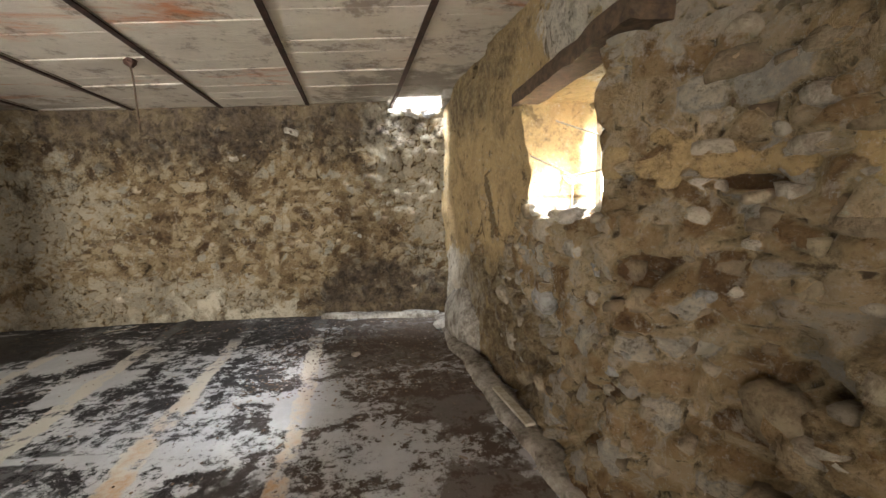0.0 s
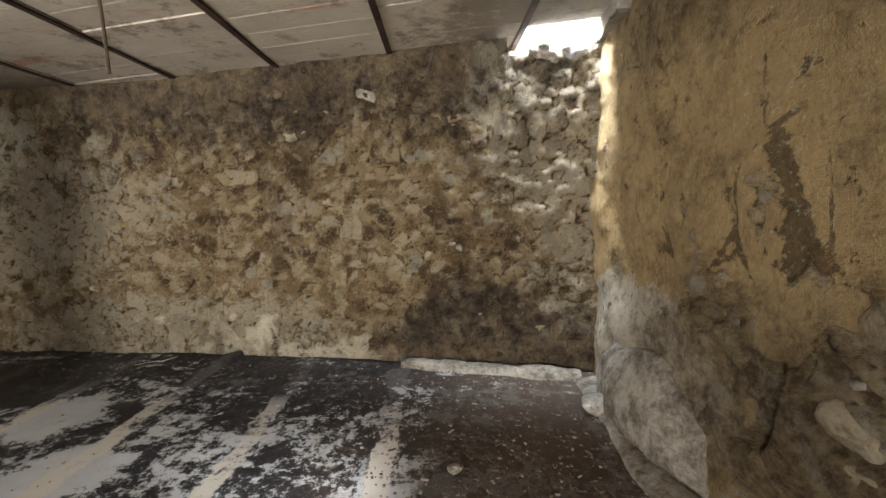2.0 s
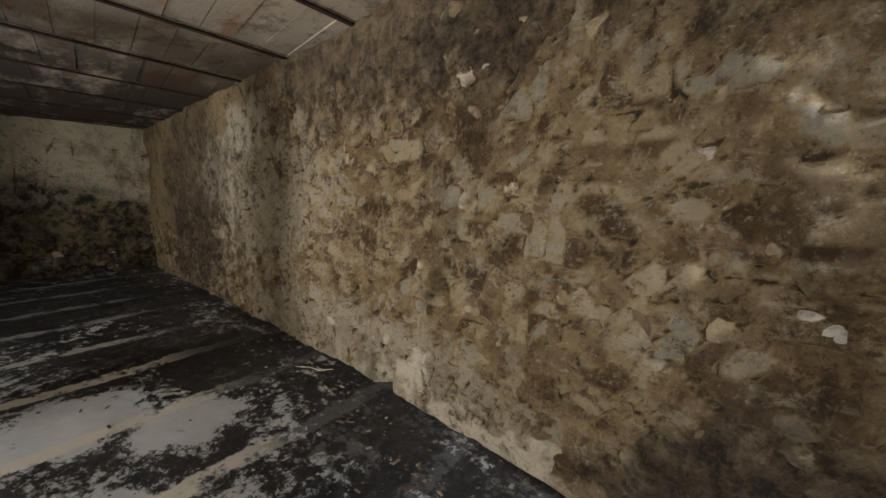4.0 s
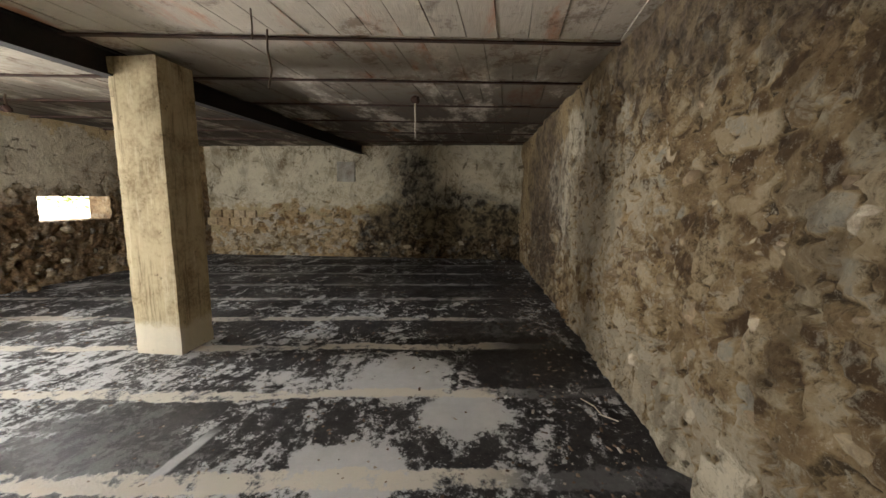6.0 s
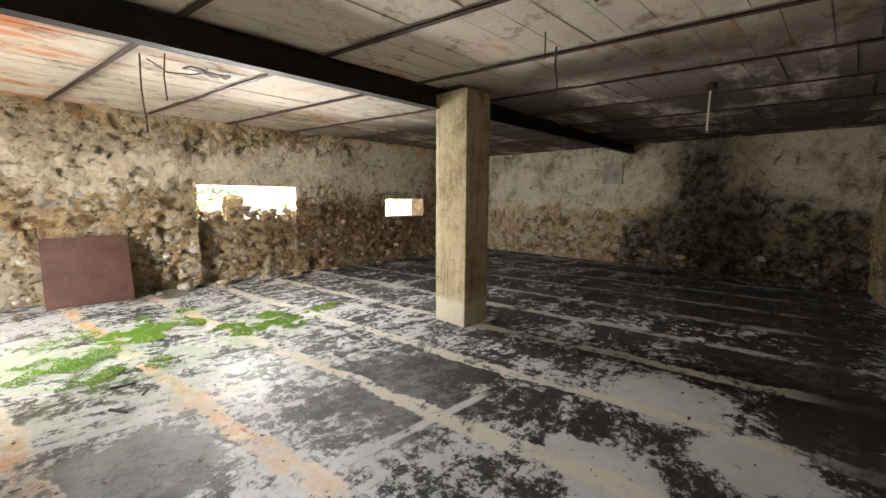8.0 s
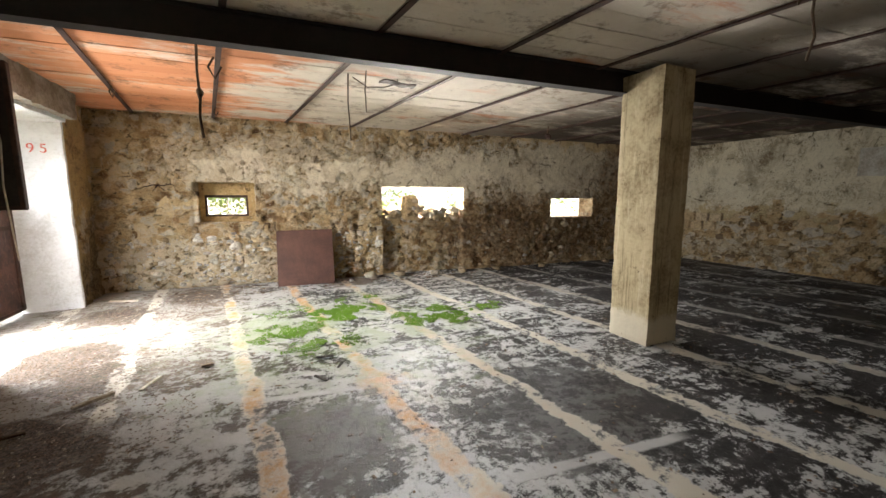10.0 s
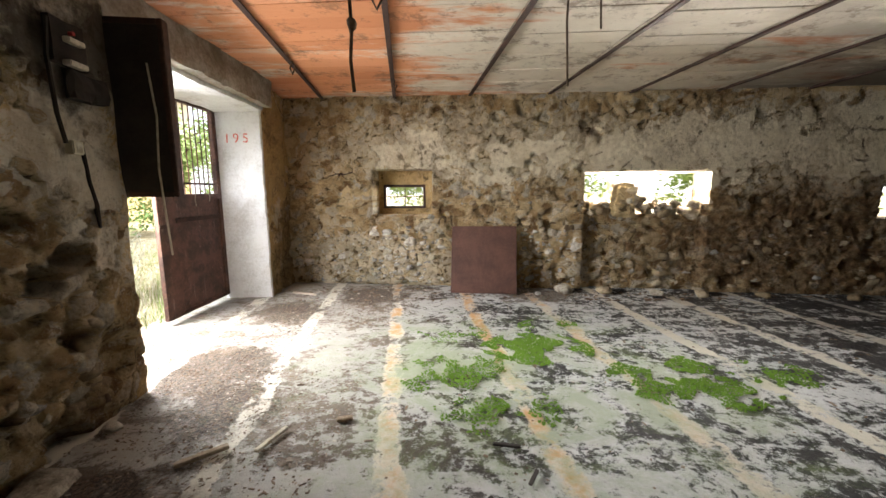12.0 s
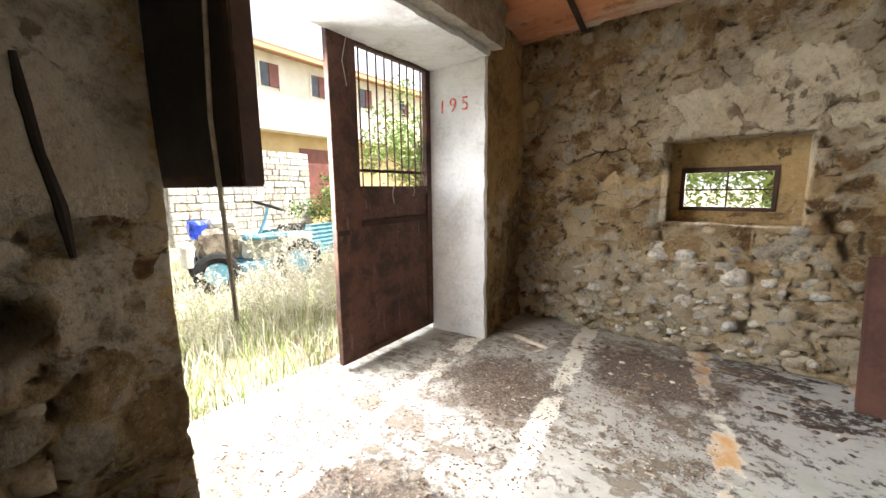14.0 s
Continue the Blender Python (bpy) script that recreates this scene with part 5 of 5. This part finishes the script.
# tractor: old two-axle garden tractor, engine at +x
M_BLUE = plain("faded_blue_paint", (0.16, 0.4, 0.52), (0.1, 0.2, 0.26), 0.5, scale=5)
M_DEEPBLUE = plain("blue_plastic", (0.02, 0.07, 0.6), (0.02, 0.05, 0.3), 0.4)
M_ENGINE = plain("oily_engine_metal", (0.42, 0.36, 0.28), (0.08, 0.06, 0.05), 0.6, 0.4, scale=8)
M_WHITE = plain("white_paint", (0.75, 0.75, 0.7), (0.45, 0.42, 0.36), 0.5)
M_RUBBER = plain("rubber", (0.04, 0.04, 0.04), (0.02, 0.02, 0.02), 0.85)
tr = empty("garden_tractor", pose(5.15, -3.65, -0.06, 0, 0, 72) @ Matrix.Diagonal((1.12, 1.12, 1.12, 1)), "old blue garden tractor with an open engine in the grass", "tractor")
part("chassis", box(-0.75, 0.75, -0.14, 0.14, 0.28, 0.4, 0.02), M_BLUE, tr)
part("running_board", box(-0.1, 0.75, 0.14, 0.34, 0.24, 0.36, 0.02), M_BLUE, tr)
part("engine", rough_box(0.25, 0.72, -0.2, 0.2, 0.4, 0.84, 0.07, 0.035, 6, 0.03), M_ENGINE, tr, "bare oily engine block")
part("flywheel", tube([(0.5, 0.2, 0.62), (0.5, 0.28, 0.62)], 0.17, 16), M_ENGINE, tr)
part("fuel_tank", rough_box(0.22, 0.6, -0.2, 0.14, 0.84, 0.98, 0.06, 0.012, 2, 0.04), M_WHITE, tr, "pale rounded fuel tank")
part("hood", rough_box(0.6, 0.8, -0.2, 0.2, 0.72, 0.95, 0.06, 0.012, 2, 0.04), M_DEEPBLUE, tr, "bright blue cover")
part("air_filter", tube([(0.84, 0.16, 0.36), (0.84, 0.16, 0.62), (0.84, 0.16, 0.7)], [0.08, 0.08, 0.03], 12), M_WHITE, tr)
part("fender", rough_box(-0.4, 0.2, 0.1, 0.36, 0.66, 0.74, 0.07, 0.015, 7, 0.03), M_BLUE, tr)
part("gearbox", rough_box(-0.35, 0.22, -0.15, 0.15, 0.4, 0.66, 0.07, 0.012, 8, 0.02), M_WHITE, tr)
part("tool_box", box(-0.72, -0.3, 0.05, 0.34, 0.36, 0.72, 0.03), M_WHITE, tr)
part("seat", rough_box(-0.72, -0.35, -0.22, 0.1, 0.74, 0.82, 0.06, 0.01, 9, 0.03), M_RUBBER, tr)
part("steering_column", tube([(0.0, 0.1, 0.6), (-0.12, 0.1, 0.9), (-0.18, 0.1, 1.1)], 0.022, 8), M_BLUE, tr)
ring = [(0.2 * math.cos(a * math.pi / 10), 0.2 * math.sin(a * math.pi / 10), 0) for a in range(21)]
wheel = part("steering_wheel", tube(ring, 0.014, 6), M_RUBBER, tr)
wheel.matrix_local = pose(-0.19, 0.1, 1.12, 0, -20, 0)
for a in (0, 120, 240):
    part("spoke", tube([(0, 0, -0.02), (0.2 * math.cos(radians(a)), 0.2 * math.sin(radians(a)), 0)], 0.009, 5), M_RUBBER, wheel)
for x, r in ((0.55, 0.27), (-0.5, 0.32)):
    for y in (-0.36, 0.36):
        w = part("wheel", tube([(x, y - 0.04, r), (x, y + 0.04, r)], r * 0.55, 16), M_BLUE, tr)
        part("tyre", tube([(x + r * 0.8 * math.cos(a * math.pi / 9), y, r + r * 0.8 * math.sin(a * math.pi / 9)) for a in range(19)], r * 0.24, 8), M_RUBBER, w)

cor = bmesh.new()
rows = [[cor.verts.new((0.025 * math.sin(j * 1.05), i * 2.6, j * 0.016)) for j in range(48)] for i in range(2)]
for j in range(47):
    cor.faces.new((rows[0][j], rows[1][j], rows[1][j + 1], rows[0][j + 1]))
cs = part("corrugated_sheet", cor, M_BLUE, None, "grey-blue corrugated metal sheet standing in the grass", True)
cs.modifiers.new("thickness", "SOLIDIFY").thickness = 0.004
cs.matrix_world = pose(6.6, -6.9, -0.06, 0, 0, 8)
tagged(cs, category="metal sheet")

# stone garden wall with blocks of its own
gw = part("garden_wall", box(0, 0.4, -4.4, 0, 0, 2.65, 0.02), M_KERB)
gw.matrix_world = pose(11.0, -4.6, -0.06)
tagged(gw, "pale dry-stone garden wall behind the tractor", "wall", kind="structure")
rng = random.Random(8)
z = 0.0
block = box(-0.5, 0.5, -0.5, 0.5, -0.5, 0.5, 0.05)
block_me = mesh_of("block", block, M_STONEPALE)
while z < 2.6:
    h = rng.uniform(0.14, 0.24)
    y = -4.4
    while y < -0.05:
        w = min(rng.uniform(0.2, 0.5), -y)
        b = new("block", block_me)
        b.matrix_basis = Matrix.LocRotScale((-0.02 + rng.uniform(-0.02, 0.02), y + w / 2, z + h / 2), Euler((0, 0, rng.uniform(-0.04, 0.04))), (0.12, w - 0.02, h - 0.02))
        b.parent = gw
        y += w
    z += h

# cream two-storey house
M_CREAM2 = plain("white_render", (0.8, 0.77, 0.68), (0.62, 0.58, 0.48), 0.9, scale=1.0)
M_YELLOW = plain("yellow_render", (0.66, 0.5, 0.27), (0.5, 0.36, 0.18), 0.9, scale=1.2)
M_TILE = plain("terracotta_roof", (0.46, 0.24, 0.15), (0.26, 0.14, 0.1), 0.9, scale=5)
M_DOORRED = plain("brown_red_door", (0.24, 0.08, 0.06), (0.14, 0.05, 0.04), 0.6)
M_PANE = plain("dark_pane", (0.06, 0.07, 0.08), (0.03, 0.03, 0.04), 0.15)
hs = empty("house", pose(14.2, -8.6, -0.06), "cream rendered two-storey house with an overhanging roof", "house")
part("lower_wall", box(0.3, 8, -14, 0.6, 0, 4.05), M_YELLOW, hs)
part("upper_wall", box(0, 8, -14, 0.6, 4.05, 7.0), M_CREAM2, hs)
part("balcony_band", box(-0.35, 0.3, -14, 0.6, 3.95, 4.1, 0.02), M_CREAM2, hs)
bm = box(-0.7, 8.4, -14.4, 1.0, 7.0, 7.14, 0.02)
part("roof", bm, M_TILE, hs)
part("eave", box(-0.72, -0.6, -14.4, 1.0, 6.9, 7.02), M_YELLOW, hs)
for y in (-1.2, -3.6, -6.5, -9.5):
    w = part("window", box(-0.03, 0.05, y - 0.4, y + 0.4, 5.7, 6.6), M_PANE, hs)
    part("frame", box(-0.05, 0.0, y - 0.48, y - 0.4, 5.62, 6.68, 0.005), M_CREAM2, w)
    part("frame", box(-0.05, 0.0, y + 0.4, y + 0.48, 5.62, 6.68, 0.005), M_CREAM2, w)
    part("shutter", box(-0.07, -0.03, y - 0.4, y + 0.02, 5.7, 6.6, 0.005), M_DOORRED, w)
part("garage_door", box(0.25, 0.32, -4.6, -2.6, 0.6, 3.4), M_DOORRED, hs)

# brick pier outside the east window
pier = empty("brick_pier", pose(2.3, 3.5, -0.06, 0, 0, 8), "weathered brick pier outside the window", "pier")
k = stone_mat("pale_brick", ((0.0, (0.5, 0.3, 0.2)), (0.5, (0.62, 0.45, 0.33)), (1.0, (0.7, 0.6, 0.5))))
bm_me = mesh_of("brick", box(-0.12, 0.12, -0.055, 0.055, -0.03, 0.03, 0.004), k)
part("core", box(-0.2, 0.2, -0.2, 0.2, 0, 3.0), M_KERB, pier)
for r in range(42):
    for side in range(4):
        b = new("brick", bm_me)
        off = 0.06 if r % 2 else -0.06
        b.matrix_basis = pose(0, 0, 0.04 + r * 0.071, 0, 0, side * 90) @ pose(off, 0.17, 0)
        b.parent = pier

# ---- stones bedded in the walls, as pieces of the walls ----
stone_field(wall_south, at_s, s_s, [(su(0.75), su(-1.6), 0.05, 0.85), (su(0.75), su(-1.6), 0.05, 0.6), (su(-2.8), su(-3.6), 0.05, 0.9)], 295, 0.15, 0.025, (1, 1, 0), 1)
stone_field(wall_south, at_s, s_s, [(su(-0.3), su(-1.6), 0.6, 1.08), (su(-3.7), su(-5.3), 0.05, 1.1), (su(-1.6), su(-3.6), 0.9, 1.7), (su(-5.4), su(-8.5), 0.05, 1.05)], 240, 0.15, 0.02, (0, 0, 2), 2)
stone_field(wall_east, at_e, s_e, [(4.2, 5.9, 0.1, 1.3), (2.6, 3.6, 0.2, 1.4), (3.0, 4.4, 0.15, 1.35), (4.6, 5.5, 1.3, 2.2)], 230, 0.17, 0.015, (0, 0, 2), 3)
stone_field(wall_north, at_n, s_n, [(6.5, 11.0, 0.15, 2.0), (4.0, 9.0, 0.3, 2.2), (8.2, 10.4, 2.2, 2.7)], 200, 0.16, -0.005, (2, 2, 2, 0), 4)
stone_field(wall_west, at_w, s_w, [(0.6, 8.0, 0.02, 0.4), (0.6, 4.0, 0.3, 1.2)], 120, 0.2, 0.015, (0, 2), 5)

# ---- bare blocks and a grey patch on the west wall ----
block2 = mesh_of("brick", box(-0.05, 0.05, -0.5, 0.5, -0.5, 0.5, 0.02), stone_mat("ochre_block", ((0.0, (0.4, 0.28, 0.15)), (0.5, (0.55, 0.42, 0.25)), (1.0, (0.6, 0.48, 0.32)))))
rng = random.Random(9)
for r in range(2):
    for q in range(4):
        b = new("brick", block2)
        b.matrix_basis = Matrix.LocRotScale((-11.07 + rng.uniform(-0.01, 0.01), -2.95 + q * 0.31 + r * 0.12, 0.86 + r * 0.2), None, (1, rng.uniform(0.24, 0.29), 0.18))
        b.parent = wall_west
patch = part("repair_patch", rough_box(-11.12, -11.04, 0.36, 0.82, 1.88, 2.36, 0.06, 0.012, 3, 0.01), M_LINTEL)
tagged(patch, "grey mortar patch filling an old hole in the wall", "patch", kind="structure")
